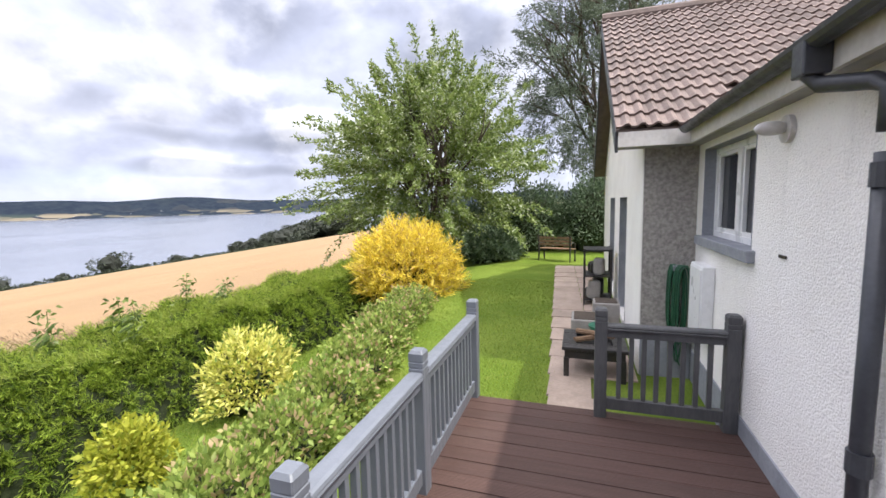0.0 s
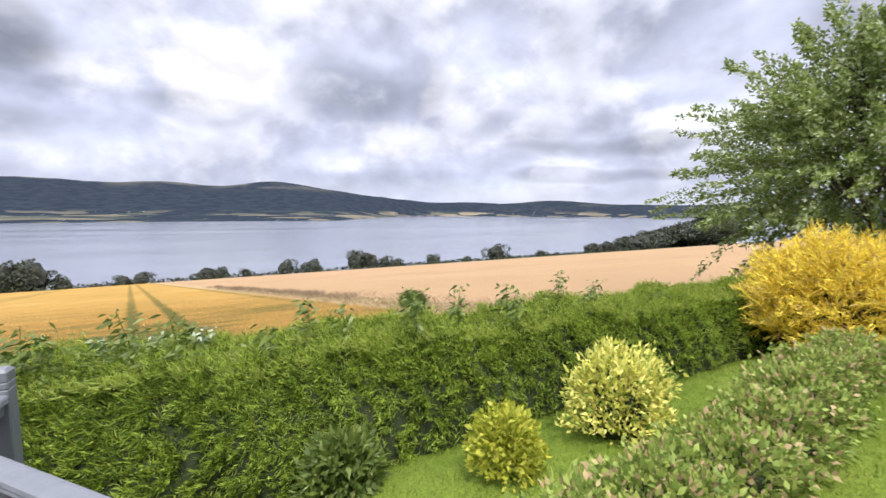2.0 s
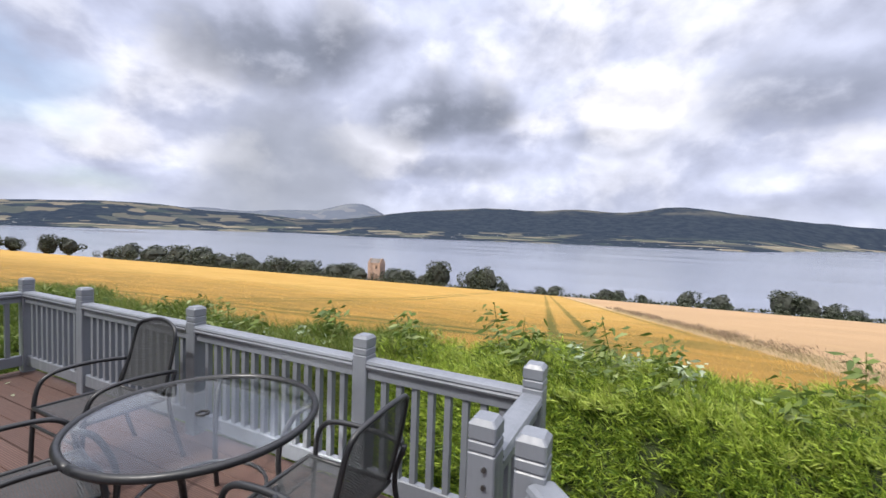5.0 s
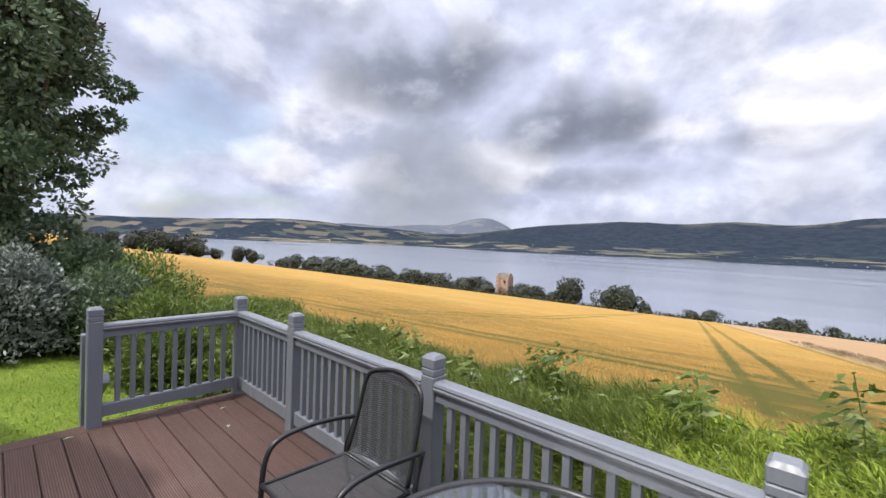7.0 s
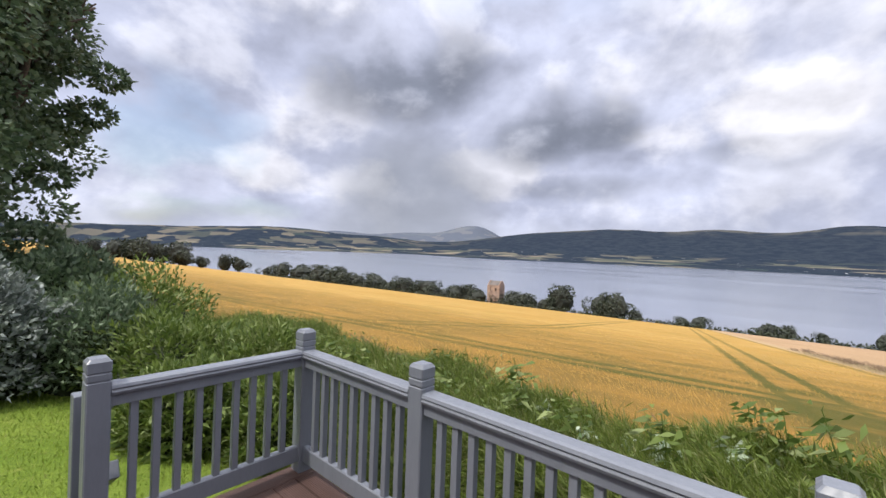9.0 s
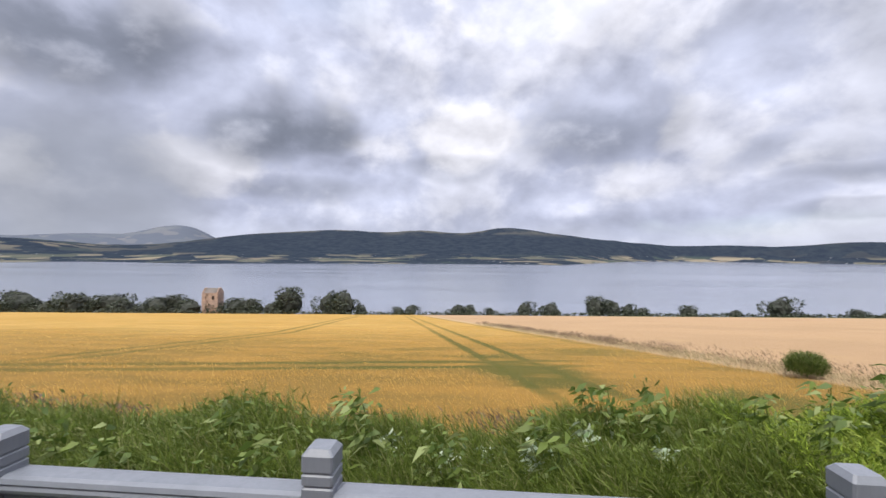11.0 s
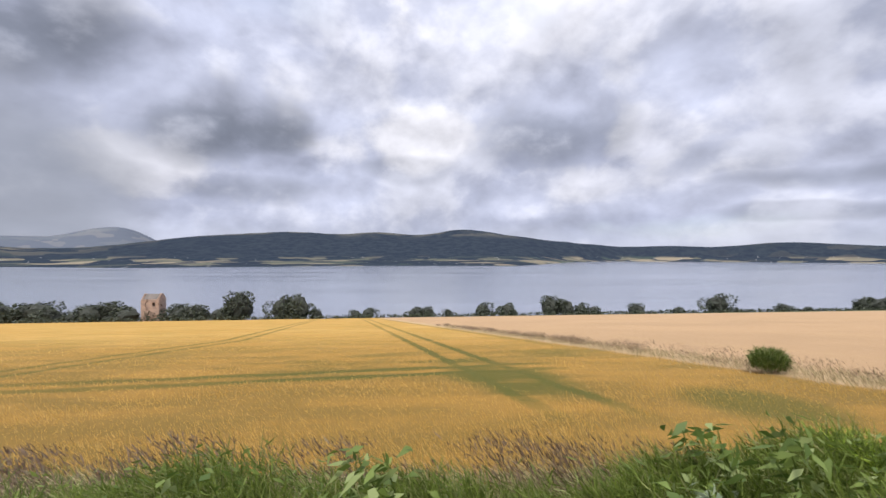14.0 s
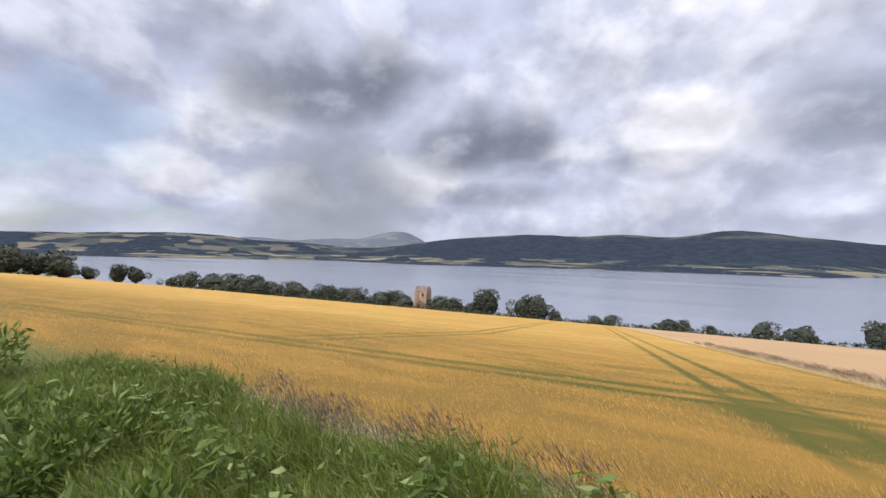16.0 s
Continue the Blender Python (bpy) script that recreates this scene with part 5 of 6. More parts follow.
    cr["kind"] = "stuff"
    return ob


def shrub(name, label, category, base, radii, n, leaf, material, seed, up=0.5, core=True, upright=0.0, group="", gaps=0.25, ragged=1.0, feathery=False):
    """A bush: stems from the foot and leaves all through an uneven dome."""
    rnd = np.random.default_rng(seed)
    ob = thing(name, label, category, base, group=group)
    r = np.array(radii)
    v = unit(rnd.normal(size=(n, 3)))
    v[:, 2] = np.abs(v[:, 2]) * 1.3 - 0.3
    v = unit(v)
    lump = np.array([noise.noise(Vector(q * 2.6) + Vector((seed * 3.1, 0, 0))) for q in v])
    fine = np.array([noise.noise(Vector(q * 6.5) + Vector((seed * 1.7, 5, 0))) for q in v])
    depth = 1 - gaps * rnd.random(n) ** 1.5 * 1.6
    p = v * r * (depth * (1 + ragged * (0.20 * lump + 0.14 * fine)))[:, None] + np.array([0, 0, r[2] * 0.45])
    way = v * 0.7 + rnd.normal(size=(n, 3)) * 0.5 + np.array([0, 0, up]) + np.array([0, 0, upright])
    keep = p[:, 2] > -0.05
    if feathery:
        lv = sprays("leaves", p[keep], way[keep], rnd.uniform(0.5, 1.5, keep.sum()) * leaf[0], leaf[1], material, pairs=3, droop=0.0)
    else:
        lv = blades("leaves", p[keep], way[keep], rnd.uniform(0.7, 1.3, keep.sum()) * leaf[0], rnd.uniform(0.7, 1.3, keep.sum()) * leaf[1], material)
    lv.parent = ob
    lv["kind"] = "stuff"
    stems = bmesh.new()
    for k in range(9):
        a = rnd.uniform(0, 6.28)
        tip = Vector((math.cos(a) * r[0] * rnd.uniform(0.3, 0.75), math.sin(a) * r[1] * rnd.uniform(0.3, 0.75), r[2] * rnd.uniform(0.8, 1.2)))
        tube(stems, [(0.05 * math.cos(a), 0.05 * math.sin(a), -0.15), tip * 0.5 + Vector((0, 0, 0.05)), tip], 0.012 * max(r[2], 0.6), 5, 0.004)
    part("stems", stems, M_BARK, ob)
    # added solid core, coloured dark as the shade behind the leaves
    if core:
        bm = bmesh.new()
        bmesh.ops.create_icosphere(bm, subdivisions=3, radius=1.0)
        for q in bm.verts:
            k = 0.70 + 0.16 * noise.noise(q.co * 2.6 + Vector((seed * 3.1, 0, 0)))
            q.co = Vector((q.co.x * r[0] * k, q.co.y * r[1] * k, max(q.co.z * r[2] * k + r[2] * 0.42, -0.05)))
        part("inner_growth", bm, L_HEDGECORE, ob, "solid core coloured dark as shade inside the bush")
    return ob


def gz(x, y):
    return float(ground_z(x, y))


build_hedge(-1.2, 13.2, "dense bright green conifer hedge combed by the wind", 40000, L_HEDGE, L_HEDGETOP, 1.0, 0.12, 1.35, 0.0098, 0.62, 4, 0.2)
build_hedge(-9.5, -1.0, "overgrown green hedge with long wind-combed fronds", 85000, L_SOUTHHEDGE, L_SOUTHHEDGE, 1.45, -0.05, 1.0, 0.0075, 0.5, 1, 0.38)
shrub("golden_shrub", "round golden yellow shrub glowing at the lawn edge", "shrub", (-3.15, 10.9, gz(-3.15, 10.9)), (1.34, 1.15, 1.22), 6000, (0.30, 0.024), L_GOLD, 3, 0.35, gaps=0.5, ragged=1.2, feathery=True)
shrub("variegated_shrub", "cream and green variegated shrub in front of the hedge", "shrub", (-2.50, 5.05, gz(-2.50, 5.05)), (0.44, 0.45, 0.56), 7000, (0.075, 0.030), L_VARIEG, 4, 0.3, gaps=0.5, ragged=2.6)
shrub("yellow_shrub", "small sparse yellow-green shrub below the hedge", "shrub", (-2.42, 3.66, gz(-2.42, 3.66)), (0.31, 0.31, 0.38), 2000, (0.065, 0.034), L_YELLOWGREEN, 5, 0.2, core=False, gaps=0.5)
shrub("dark_leaved_shrub", "glossy dark green self-sown shrub against the hedge foot", "shrub", (-3.05, 2.45, gz(-3.05, 2.45)), (0.30, 0.36, 0.32), 1300, (0.11, 0.04), L_WEEDLEAF, 25, 0.1, core=False, gaps=0.5)
for k, (x, y, r) in enumerate(((-1.30, 3.35, 0.42), (-1.38, 4.1, 0.46), (-1.48, 4.9, 0.48), (-1.62, 5.7, 0.50), (-1.80, 6.5, 0.52), (-2.0, 7.3, 0.54), (-2.12, 8.1, 0.54), (-2.25, 8.9, 0.5))):
    shrub("border_shrub", "low grey-green flowering shrub in the garden border", "shrub", (x + 0.08, y, gz(x, y)), (0.43, 0.52, r * 0.70), 4200, (0.065, 0.036), L_SHRUB, 30 + k, 0.5, gaps=0.45, ragged=2.1, group="low shrubs in the border")
tree("cherry_tree", "broad green garden tree tossed by the wind", (-4.6, 17.0, gz(-4.6, 17.0)), 8.6, (4.2, 3.4, 3.6), (-0.2, 0, 4.3), 84000, (0.145, 0.062), L_CHERRY, 11, 0.20, 7, 0.10, 0.22, spray=1.45, n_sprays=620, taper=0.42, lift=0.55)
tree("conifer", "tall dark pine behind the house gable", (2.0, 24.5, gz(2.0, 24.5)), 15.0, (4.6, 4.2, 6.5), (-0.4, 0, 8.2), 54000, (0.24, 0.042), L_PINE, 12, 0.28, 6, 0.22, 0.1, spray=1.5, n_sprays=300, taper=0.5, lift=0.0)
for k, (x, y, r, h) in enumerate(((-3.2, 19.5, 1.7, 1.5), (-0.9, 20.2, 1.9, 1.9), (1.6, 19.8, 1.7, 2.1), (3.4, 21.0, 1.9, 2.3), (-5.5, 15.2, 1.3, 1.0), (-2.2, 16.4, 1.1, 0.8), (0.6, -13.6, 1.3, 1.6), (2.3, -12.6, 1.5, 1.9), (-0.9, -14.6, 1.1, 1.3), (-2.6, -14.2, 1.2, 1.2))):
    shrub("dark_bush", "dark shaded bush under the garden trees", "bush", (x, y, gz(x, y)), (r, r, h), 6500, (0.16, 0.07), L_SYC, 50 + k, 0.2, group="bushes under the trees")
tree("sycamore_tree", "big dark broadleaf tree over the south lawn", (-1.25, -16.2, gz(-1.25, -16.2)), 13.5, (3.1, 3.1, 6.2), (0.55, -0.3, 6.0), 52000, (0.16, 0.10), L_SYC, 13, 0.26, 6, 0.36, 0.1, spray=0.66, n_sprays=150, taper=0.1, lobes=True)
tree("ash_tree", "dark tree behind the big sycamore", (1.6, -18.5, gz(1.6, -18.5)), 12.5, (4.0, 4.0, 5.6), (0.4, 0, 6.2), 34000, (0.26, 0.14), L_SYC, 14, 0.24, 5, 0.5, 0.1, low=0.1, spray=0.95, n_sprays=120, taper=0.1, lobes=True)
shrub("silver_shrub", "grey-green silvery shrub at the edge of the lawn", "shrub", (-1.1, -9.0, gz(-1.1, -9.0)), (0.9, 0.8, 1.0), 11000, (0.09, 0.038), L_GREYBUSH, 15, 0.2, ragged=1.6)
for k, (x, y, rx, rz) in enumerate(((-2.2, -8.9, 0.75, 0.85), (-2.9, -8.1, 0.8, 0.8), (-3.6, -7.2, 0.75, 0.90), (-3.0, -9.8, 1.0, 1.1), (-2.6, -6.6, 0.55, 0.55), (-4.4, -8.6, 0.8, 0.9), (-3.3, -5.9, 0.55, 0.7))):
    shrub("wild_bush", "tangled green bush beside the end of the deck", "bush", (x, y, gz(x, y)), (rx, rx, rz), 6000, (0.10, 0.030), L_WEEDLEAF if k else L_SYC, 70 + k, 0.3, ragged=1.6, group="bushes by the deck end")


def sprig(at, h, seed, material, pale=False):
    """A tall weed: a stem with pairs of pointed leaves."""
    rnd = np.random.default_rng(seed)
    ob = thing("weed_sprig", "leafy green sprig standing above the hedge" if not pale else "sprig with pale wind-turned leaves above the hedge", "weed", at, group="sprigs above the hedge")
    lean = Vector((rnd.normal(0, 0.10), rnd.normal(-0.15, 0.10), 1)).normalized()
    part("stem", tube(bmesh.new(), [(0, 0, -0.25), lean * h * 0.5, lean * h], 0.006, 5, 0.003), L_WEEDLEAF, ob)
    n = int(16 + 70 * h)
    t = rnd.uniform(0.15, 1.0, n) ** 0.8
    a = rnd.uniform(0, 6.28, n)
    p = np.array(tuple(lean))[None] * (t * h)[:, None]
    way = np.stack([np.cos(a), np.sin(a) - 0.5, rnd.normal(0.15, 0.35, n)], 1)
    size = 0.95 if pale else 1.1
    lv = blades("leaves", p + rnd.normal(0, 0.03 + 0.07 * h, (n, 3)) * np.array([1, 1, 0.4]), way, rnd.uniform(0.07, 0.14, n) * (1.15 - 0.5 * t) * size, rnd.uniform(0.026, 0.044, n) * size, material, lean=(0, -0.2, -0.5))
    lv.parent = ob


rs = np.random.default_rng(99)
for k, y in enumerate(np.linspace(-6.4, 6.8, 34)):
    y = float(y + rs.normal(0, 0.15))
    x = float(hedge_axis(y)) + rs.uniform(-0.35, 0.62)
    sprig((x, y, float(hedge_top(y)) - 0.08), rs.uniform(0.28, 0.62), 200 + k, L_WEEDLEAF)
for k, (x, y) in enumerate(((-4.15, -3.2), (-4.3, -2.9), (-4.05, -2.65), (-4.2, -2.3), (-4.0, -1.9), (-4.35, -3.6), (-4.5, 0.6), (-4.6, 1.0), (-4.5, 1.4))):
    sprig((x, y, float(hedge_top(y)) - 0.12), rs.uniform(0.2, 0.34), 300 + k, L_PALELEAF, True)


def stuff_blades(name, label, category, x, y, lift, way, length, width, material, lean=None):
    p = np.stack([x, y, ground_z(x, y) + lift], 1)
    ob = blades(name, p, way, length, width, material, lean=lean)
    return tagged(ob, label, category, kind="stuff")


def build_wild_strip():
    """Rough grass, docks and seed heads between the hedge and the field."""
    n = 85000
    y = RNG.uniform(-14, 15, n)
    x = -5.0 - RNG.random(n) ** 1.3 * 3.5
    way = np.stack([RNG.normal(0, 0.3, n), RNG.normal(-0.35, 0.3, n), np.ones(n)], 1)
    stuff_blades("rough_grass", "long rough green grass between the hedge and the field", "grass", x, y, -0.05, way, RNG.uniform(0.25, 0.75, n) * (0.7 + 0.3 * np.sin(x * 2.1 + y * 1.3)), RNG.uniform(0.006, 0.012, n), L_WEED, (0.0, -0.4, -0.15))
    # docks gone to seed: brown plumes in clumps along the field edge
    k = 46
    cy = np.concatenate([RNG.uniform(-9.5, -6.0, 20), RNG.uniform(-5.5, 6.0, 26)])
    cx = np.concatenate([RNG.uniform(-7.6, -6.5, 20), RNG.uniform(-7.5, -6.6, 26)])
    tall = np.concatenate([RNG.uniform(0.75, 1.05, 20), RNG.uniform(0.6, 0.95, 26)])
    n = 7500
    c = RNG.integers(0, k, n)
    h = RNG.random(n) ** 0.6
    x, y = cx[c] + RNG.normal(0, 0.16, n), cy[c] + RNG.normal(0, 0.2, n) - 0.25 * h * tall[c]
    way = np.stack([RNG.normal(0, 0.35, n), RNG.normal(-0.35, 0.3, n), np.ones(n)], 1)
    stuff_blades("dock_seed_heads", "brown dock seed heads along the field edge", "weeds", x, y, 0.15 + h * tall[c] * 0.85, way, RNG.uniform(0.05, 0.15, n), RNG.uniform(0.010, 0.020, n), L_DOCK, (0, -0.3, 0))
    n = 17000
    y = RNG.uniform(-12, 14, n)
    x = -6.2 - RNG.random(n) * 1.9
    way = np.stack([RNG.normal(0, 0.25, n), RNG.normal(-0.4, 0.25, n), np.ones(n)], 1)
    stuff_blades("dry_grass", "dry straw-coloured grass at the edge of the barley", "grass", x, y, 0.0, way, RNG.uniform(0.35, 0.8, n), RNG.uniform(0.006, 0.011, n), L_DRYGRASS, (0.1, -0.6, -0.2))
    # broad-leaved weeds in drifts along the hedge top and the bank behind it
    n = 9000
    c = RNG.integers(0, 60, n)
    cy = RNG.uniform(-9.0, 1.0, 60)
    cx = np.where(RNG.random(60) < 0.55, hedge_axis(cy) + RNG.uniform(-0.6, 0.4, 60), RNG.uniform(-6.9, -5.2, 60))
    y, x = cy[c] + RNG.normal(0, 0.22, n), cx[c] + RNG.normal(0, 0.2, n)
    foot = np.maximum(ground_z(x, y) + 0.35, np.where(np.abs(x - hedge_axis(y)) < 0.7, hedge_top(y) - 0.02, -9.0))
    p = np.stack([x, y, foot + RNG.uniform(-0.1, 0.16, n)], 1)
    lv = blades("leafy_weeds", p, np.stack([RNG.normal(0, 0.6, n), RNG.normal(-0.4, 0.6, n), RNG.normal(0.3, 0.4, n)], 1), RNG.uniform(0.05, 0.11, n), RNG.uniform(0.012, 0.024, n), L_WEEDLEAF, lean=(0, -0.1, -0.3))
    tagged(lv, "leafy green weeds growing through the overgrown hedge", "weeds", kind="stuff")
    # the strip between the two fields
    n = 9000
    k = 150
    cx = -10.5 - RNG.random(k) ** 1.7 * 62
    cy = 7.4 + 0.228 * (cx + 23.3) + 1.3 + RNG.normal(0, 0.55, k) * (1 + 1.2 * smooth(-24, -11, cx))
    ch = RNG.uniform(0.2, 0.7, k) * (0.6 + 0.5 * smooth(-40, -12, cx))
    c = RNG.integers(0, k, n)
    x, y = cx[c] + RNG.normal(0, 0.35, n), cy[c] + RNG.normal(0, 0.28, n)
    way = np.stack([RNG.normal(0, 0.35, n), RNG.normal(-0.3, 0.35, n), np.ones(n)], 1)
    far = 1 + np.clip(-x - 14, 0, 60) / 40
    stuff_blades("field_margin", "brown and straw weeds on the strip between the fields", "weeds", x, y, RNG.random(n) ** 0.8 * ch[c], way, RNG.uniform(0.08, 0.20, n) * far, RNG.uniform(0.010, 0.019, n) * far, L_MARGIN, (0, -0.3, 0))
    n = 12000
    x = -9 - RNG.random(n) ** 1.6 * 60
    y = 7.4 + 0.228 * (x + 23.3) + 1.25 + RNG.normal(0, 0.9, n)
    stuff_blades("margin_grass", "pale dry grass on the strip between the fields", "grass", x, y, 0.0, np.stack([RNG.normal(0, 0.3, n), RNG.normal(-0.3, 0.3, n), np.ones(n)], 1), RNG.uniform(0.12, 0.4, n), RNG.uniform(0.010, 0.025, n), L_DRYGRASS, (0, -0.3, 0))


def track_distance(x, y):
    """How far a place is from the nearest wheel track, in metres."""
    main = np.abs(np.abs((y - (-2.8 + 0.206 * (x + 26.8))) / 1.021) - 0.95)
    head = np.where(y < 2, np.abs(np.abs(x + 20.56 + 0.19 * y) - 0.85), 9)
    left = np.where(x < -18, np.abs(np.abs(y + 22.7 - 0.225 * np.minimum(x + 42, 0)) - 0.9), 9)
    return np.minimum(np.minimum(main, head), left)


def build_barley():
    n = 300000
    d = 4.8 + RNG.random(n) ** 1.7 * 63
    az = RNG.uniform(-88, 50, n)
    x, y = -2 - d * np.cos(np.radians(az)), -3 + d * np.sin(np.radians(az))
    green = np.hypot((x + 19) / 5.0, (y + 1.3 - 0.2 * (x + 19)) / 2.2)
    keep = (x < -7.3 - 0.4 * np.sin(y * 0.9)) & (y < 7.4 + 0.228 * (x + 23.3) + 0.2) & ((track_distance(x, y) > RNG.uniform(0.1, 0.6, n)) | (x > -12.5)) & (RNG.random(n) < 1.15 - d / 62) & (green > RNG.uniform(0.6, 1.2, n))
    x, y, d = x[keep], y[keep], d[keep]
    m = len(x)
    way = np.stack([RNG.normal(0.05, 0.16, m), RNG.normal(-0.12, 0.16, m), np.ones(m)], 1)
    swell = 0.5 + 0.5 * np.sin(x * 0.9 + 0.4 * y + 1.3 * np.sin(y * 0.5))
    stuff_blades("barley", "ripe golden barley bending in the wind", "crop", x, y, -0.24, way, RNG.uniform(0.22, 0.36, m) + 0.06 * swell, RNG.uniform(0.010, 0.017, m) * (0.75 + d / 22), L_BARLEY, (0.0, -0.22, -0.05))


def build_lawn_grass():
    n = 90000
    x = RNG.uniform(-4.0, 0.7, n)
    y = np.where(RNG.random(n) < 0.62, RNG.uniform(2.4, 12.5, n), RNG.uniform(-10.5, -4.9, n))
    keep = ~((x > -0.1) & (y < 5.35) & (y > -5)) & (x > -4.2)
    x, y = x[keep], y[keep]
    m = len(x)
    way = np.stack([RNG.normal(0, 0.5, m), RNG.normal(0, 0.5, m), np.ones(m)], 1)
    stuff_blades("lawn_grass", "short mown lawn grass with a few clover leaves", "grass", x, y, -0.005, way, RNG.uniform(0.02, 0.055, m), RNG.uniform(0.004, 0.009, m), L_LAWN)


build_wild_strip()
build_barley()
build_lawn_grass()
shrub("field_bush", "dark green broom bush on the strip between the fields", "bush", (-17.8, 8.9, gz(-17.8, 8.9)), (0.50, 0.50, 0.34), 800, (0.42, 0.022), L_WEED, 90, 0.8, core=False, upright=1.2, feathery=True)


# ---- the ruined tower and the trees along the shore ----
def far_xy(az, r):
    d = direction(az, 0)
    return -2 + d.x * r, -3 + d.y * r


def ruined_tower():
    x, y = far_xy(-33.8, 231)
    z = gz(x, y)
    top = 1.55 - 231 * math.tan(radians(4.15))
    w, eaves = 3.6, top - 2.7
    ob = thing("ruined_tower", "roofed ruin of a pink sandstone castle tower on the shore", "tower", (x, y, z), 10)
    hz = eaves - z
    part("wall", wall_boxes("Y", w - 0.8, 0.8, -w, w, 0, hz, [(-1.9, -0.7, hz - 3.4, hz - 1.5), (-1.6, -0.5, hz - 6.6, hz - 4.9), (1.0, 2.1, hz - 3.2, hz - 1.5)]), M_STONE, ob)
    part("wall", wall_boxes("X", w - 0.8, 0.8, -w, w - 0.8, 0, hz, [(0.6, 1.3, hz - 4.0, hz - 2.6)]), M_STONE, ob)
    part("wall", wall_boxes("X", -w, 0.8, -w, w - 0.8, 0, hz, [(-1.4, -0.6, hz - 6.0, hz - 4.4)]), M_STONE, ob)
    part("wall", wall_boxes("Y", -w, 0.8, -w + 0.8, w - 0.8, 0, hz), M_STONE, ob)
    for y0, y1 in ((-w, -w + 0.7), (w - 0.7, w)):
        bm = bmesh.new()
        steps = 4
        for k in range(steps):
            r = w * (0.86 - 0.78 * k / steps)
            box(bm, (-r, y0, hz + 2.3 * k / steps), (r, y1, hz + 2.3 * (k + 1) / steps))
        part("gable", bm, M_STONE, ob, "stepped stone gable")
    bm = bmesh.new()
    ends = [[bm.verts.new((x, yy, zz)) for x, zz in ((-w * 0.9, hz), (w * 0.9, hz), (0.0, hz + 2.2))] for yy in (-w + 0.7, w - 0.7)]
    for k in range(3):
        bm.faces.new((ends[0][k], ends[0][(k + 1) % 3], ends[1][(k + 1) % 3], ends[1][k]))
    for e in ends:
        bm.faces.new(e)
    part("roof", bm, M_SLATE, ob, "broken stone slab roof")
    part("turret", tube(bmesh.new(), [(w * 0.95, w * 0.95, hz - 2.0), (w * 0.95, w * 0.95, hz + 0.5)], 0.55, 10), M_STONE, ob)


ruined_tower()


def far_tree_model(seed, n, size):
    """A roundish far tree, one metre wide and high, to be scaled in copies."""
    rnd = np.random.default_rng(seed)
    ob = thing("shore_tree", "dark green tree on the shore beyond the field", "tree", (0, 0, 0), group="trees along the shore")
    part("trunk", tube(bmesh.new(), [(0, 0, -0.3), (0.01, 0, 0.3)], 0.05, 6, 0.03), M_BARK, ob)
    k = 9
    cen = np.stack([rnd.normal(0, 0.22, k), rnd.normal(0, 0.22, k), rnd.uniform(0.10, 0.80, k)], 1)
    rad = rnd.uniform(0.15, 0.26, k)
    pick = rnd.integers(0, k, n)
    v = unit(rnd.normal(size=(n, 3)))
    p = cen[pick] + v * (rad[pick] * rnd.uniform(0.6, 1.08, n))[:, None]
    p[:, 2] = np.maximum(p[:, 2], 0.02)
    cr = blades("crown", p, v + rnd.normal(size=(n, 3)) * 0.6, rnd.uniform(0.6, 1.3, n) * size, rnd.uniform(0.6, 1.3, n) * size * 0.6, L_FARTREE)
    cr.parent = ob
    cr["kind"] = "stuff"
    # added solid lump inside the crown, coloured dark as its inner shade
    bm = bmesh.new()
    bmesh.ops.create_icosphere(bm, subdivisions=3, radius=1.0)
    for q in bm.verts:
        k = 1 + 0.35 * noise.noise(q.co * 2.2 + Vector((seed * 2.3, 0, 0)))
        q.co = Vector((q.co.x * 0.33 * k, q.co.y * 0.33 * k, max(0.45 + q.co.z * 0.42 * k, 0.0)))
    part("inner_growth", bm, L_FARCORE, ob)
    return ob


def place_tree(model, az, r, w, h, first=False):
    x, y = far_xy(az, r)
    zb = -0.6 - SLOPE * min(x * FALL_DIR[0] + y * FALL_DIR[1], EDGE) - 3.0 * float(smooth(EDGE, EDGE + 9, x * FALL_DIR[0] + y * FALL_DIR[1]))
    m = pose(x, y, zb, 0, 0, float(rs.uniform(0, 360)))
    ob = model if first else copy_thing(model, m)
    ob.matrix_world = m @ Matrix.Diagonal((w, w, h, 1))
    return ob


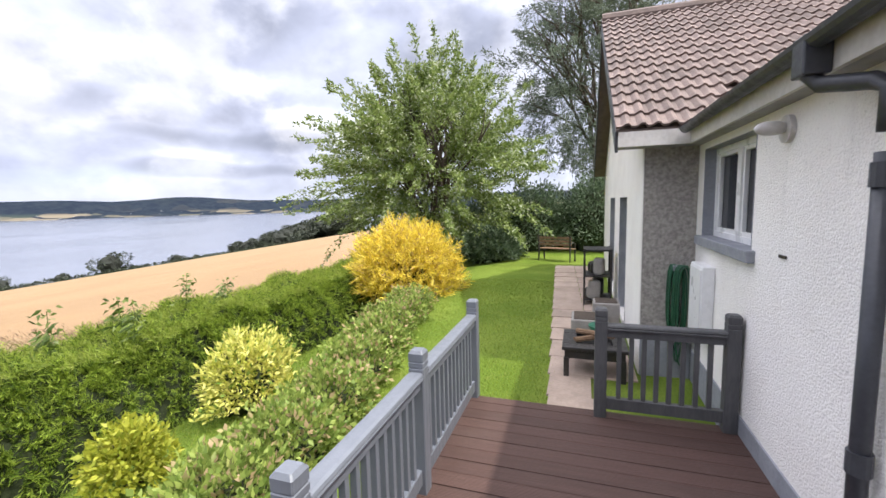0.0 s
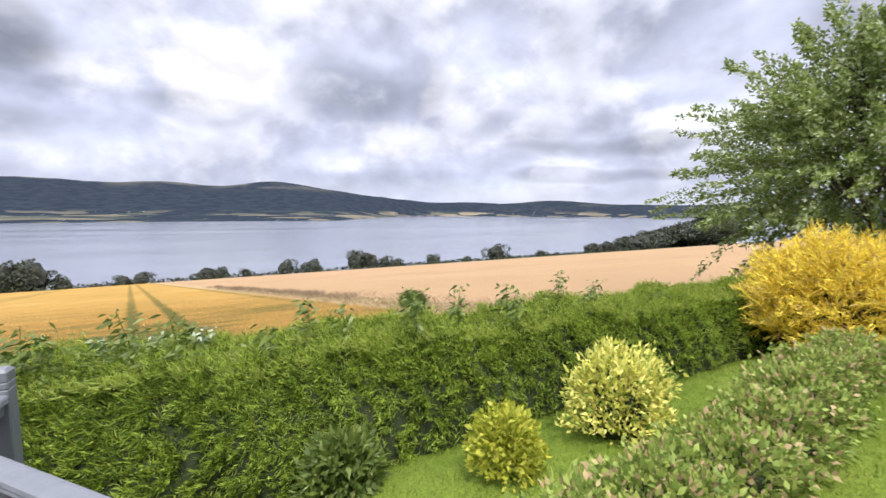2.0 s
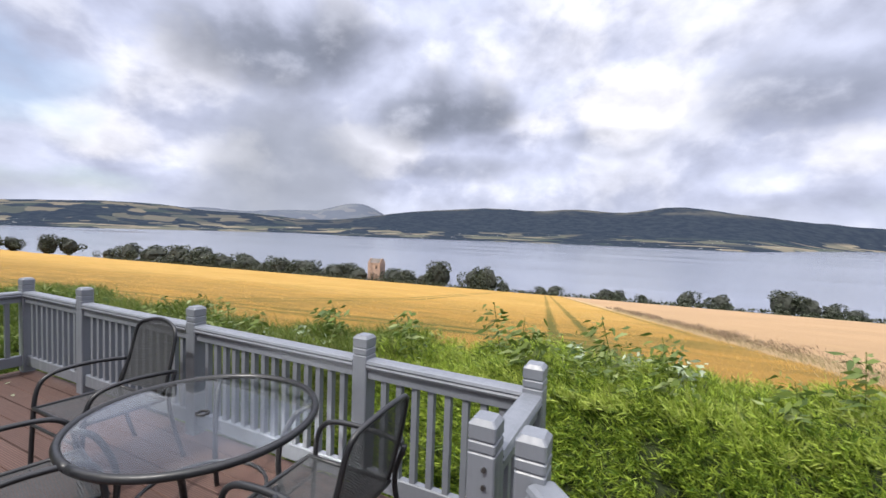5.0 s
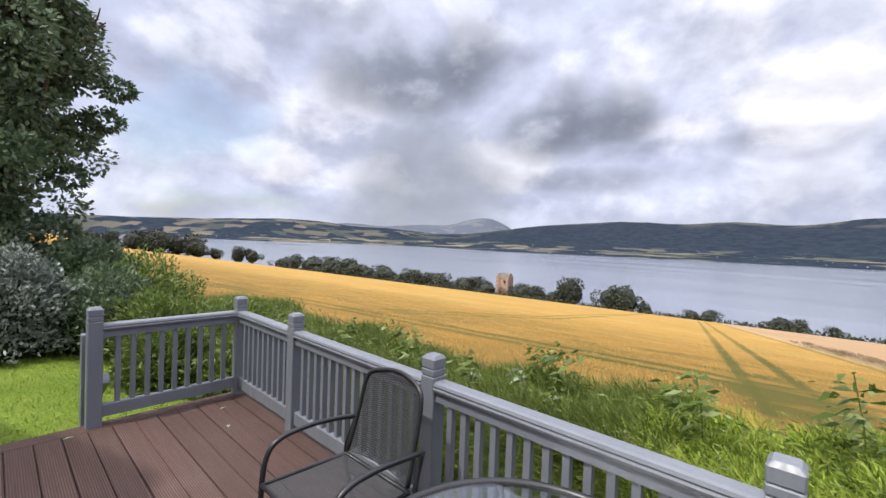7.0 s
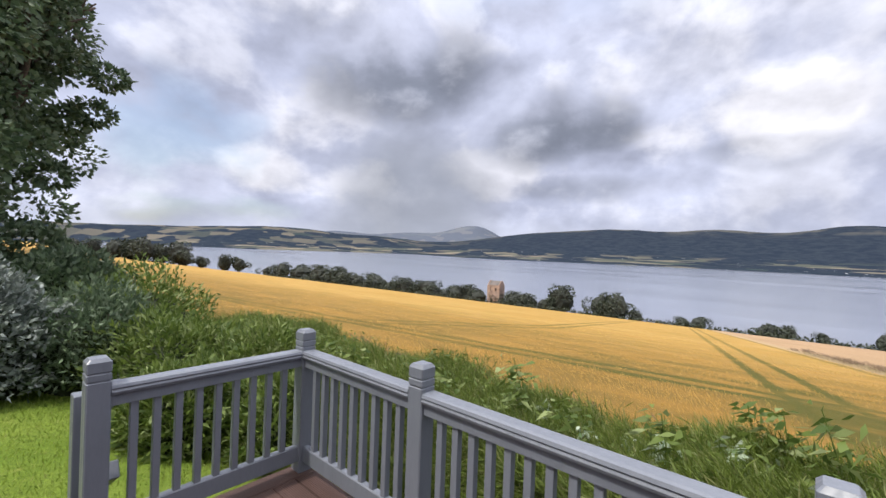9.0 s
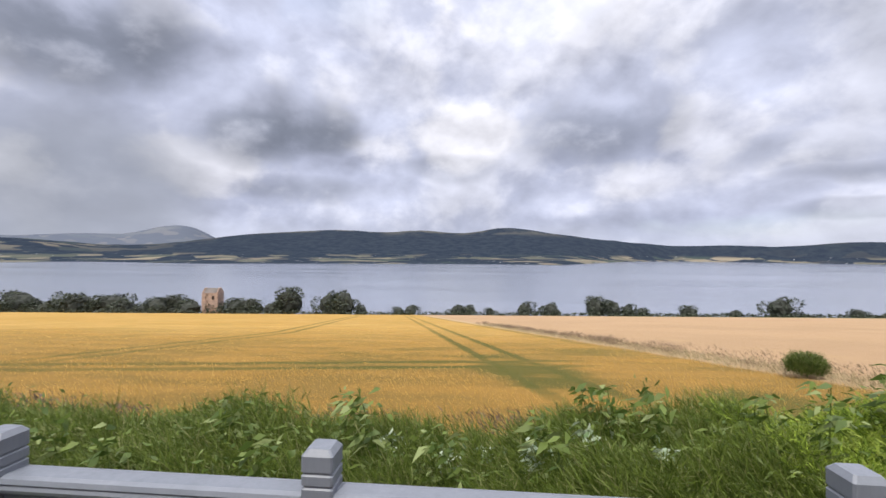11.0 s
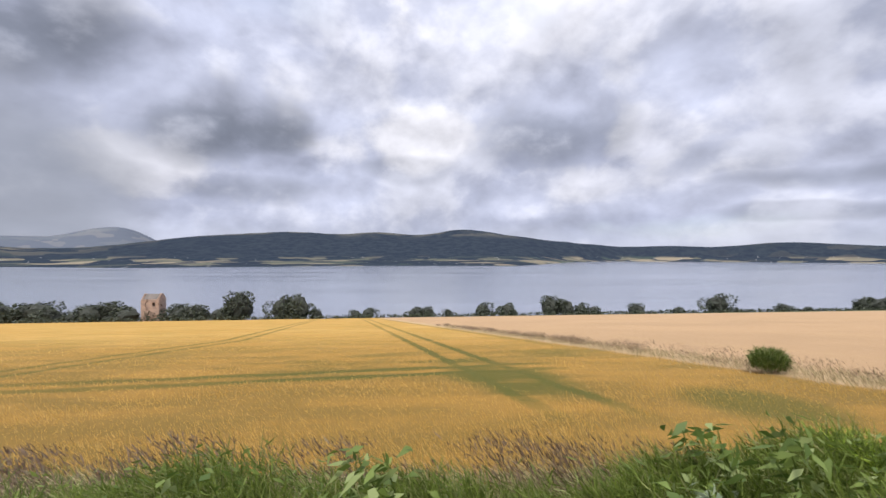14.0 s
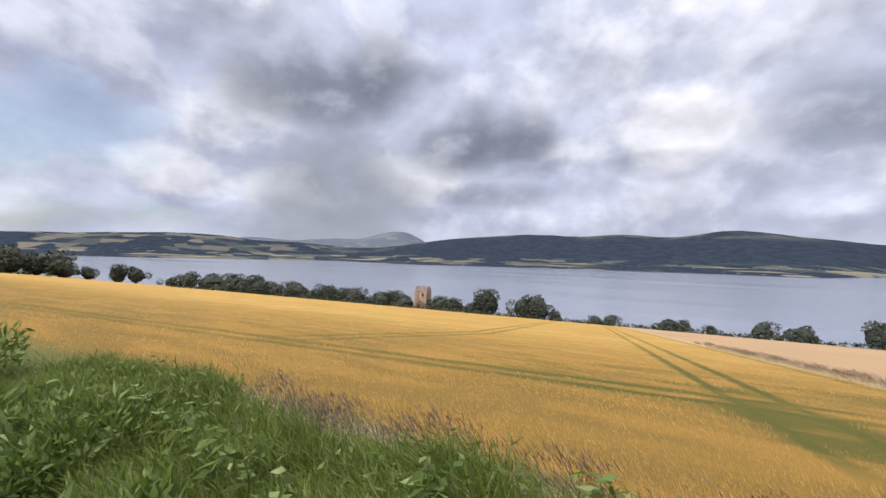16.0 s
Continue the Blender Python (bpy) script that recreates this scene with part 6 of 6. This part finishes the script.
def shore_trees():
    models = [far_tree_model(s, 1600, 0.085) for s in (1, 2, 3, 4)]
    used = [False] * 4
    rows = []
    # named clumps: azimuth, half-width in degrees, width, height
    rows += [(-25.2, 15, 13), (-27.3, 9, 7), (-20.2, 11, 12), (-18.2, 12, 13), (-16.0, 7, 6), (-9.4, 8, 6), (-11.0, 7, 5), (-2.9, 10, 7), (-1.2, 7, 6), (1.6, 5, 5), (6.2, 9, 8), (9.6, 9, 8),
             (15.2, 11, 10), (17.2, 10, 9), (19.0, 7, 7), (20.6, 6, 5), (25.6, 9, 6), (30.0, 5, 4), (34.0, 10, 9), (40.0, 6, 4)]
    rows += [(a, w * 1.2, w * 0.82) for a, w in zip(np.linspace(-60, -29.5, 46) + rs.normal(0, 0.5, 46), rs.uniform(4.5, 11, 46)) if not -35.9 < a < -31.6]
    rows += [(a, w, w * 0.9) for a, w in zip(np.linspace(-83, -61, 16) + rs.normal(0, 0.4, 16), rs.uniform(5, 11, 16)) if rs.random() < 0.85]
    rows += [(a, w, w * 0.75) for a, w in zip(np.linspace(46, 60, 18) + rs.normal(0, 0.2, 18), np.linspace(6, 17, 18))]
    rows += [(a, w, w * 0.6) for a, w in zip(np.linspace(-30, 44, 40) + rs.normal(0, 0.8, 40), rs.uniform(2, 4.5, 40)) if rs.random() < 0.55]
    for i, (az, w, h) in enumerate(rows):
        c = math.cos(radians(az + 5))
        r = (EDGE + 4.0 + float(rs.uniform(0, 7))) / max(c, 0.5)
        k = i % 4
        place_tree(models[k], az, r, w * r / 200, h * r / 200, not used[k])
        used[k] = True


shore_trees()


def hedge_line():
    """A low dark hedge along the far edge of the fields."""
    n = 9000
    v = RNG.uniform(-330, 330, n)
    u = EDGE + 0.5 + RNG.normal(0, 0.7, n)
    x = u * FALL_DIR[0] + v * FALL_DIR[1]
    y = u * FALL_DIR[1] - v * FALL_DIR[0]
    z = -0.6 - SLOPE * np.minimum(u, EDGE) + RNG.uniform(-0.6, 0.9, n)
    ob = blades("field_hedge", np.stack([x, y, z], 1), RNG.normal(size=(n, 3)) + np.array([0, 0, 0.8]), RNG.uniform(0.6, 1.5, n), RNG.uniform(0.4, 0.9, n), L_FARTREE)
    tagged(ob, "low dark hedge along the far edge of the fields", "hedge", kind="stuff")


hedge_line()
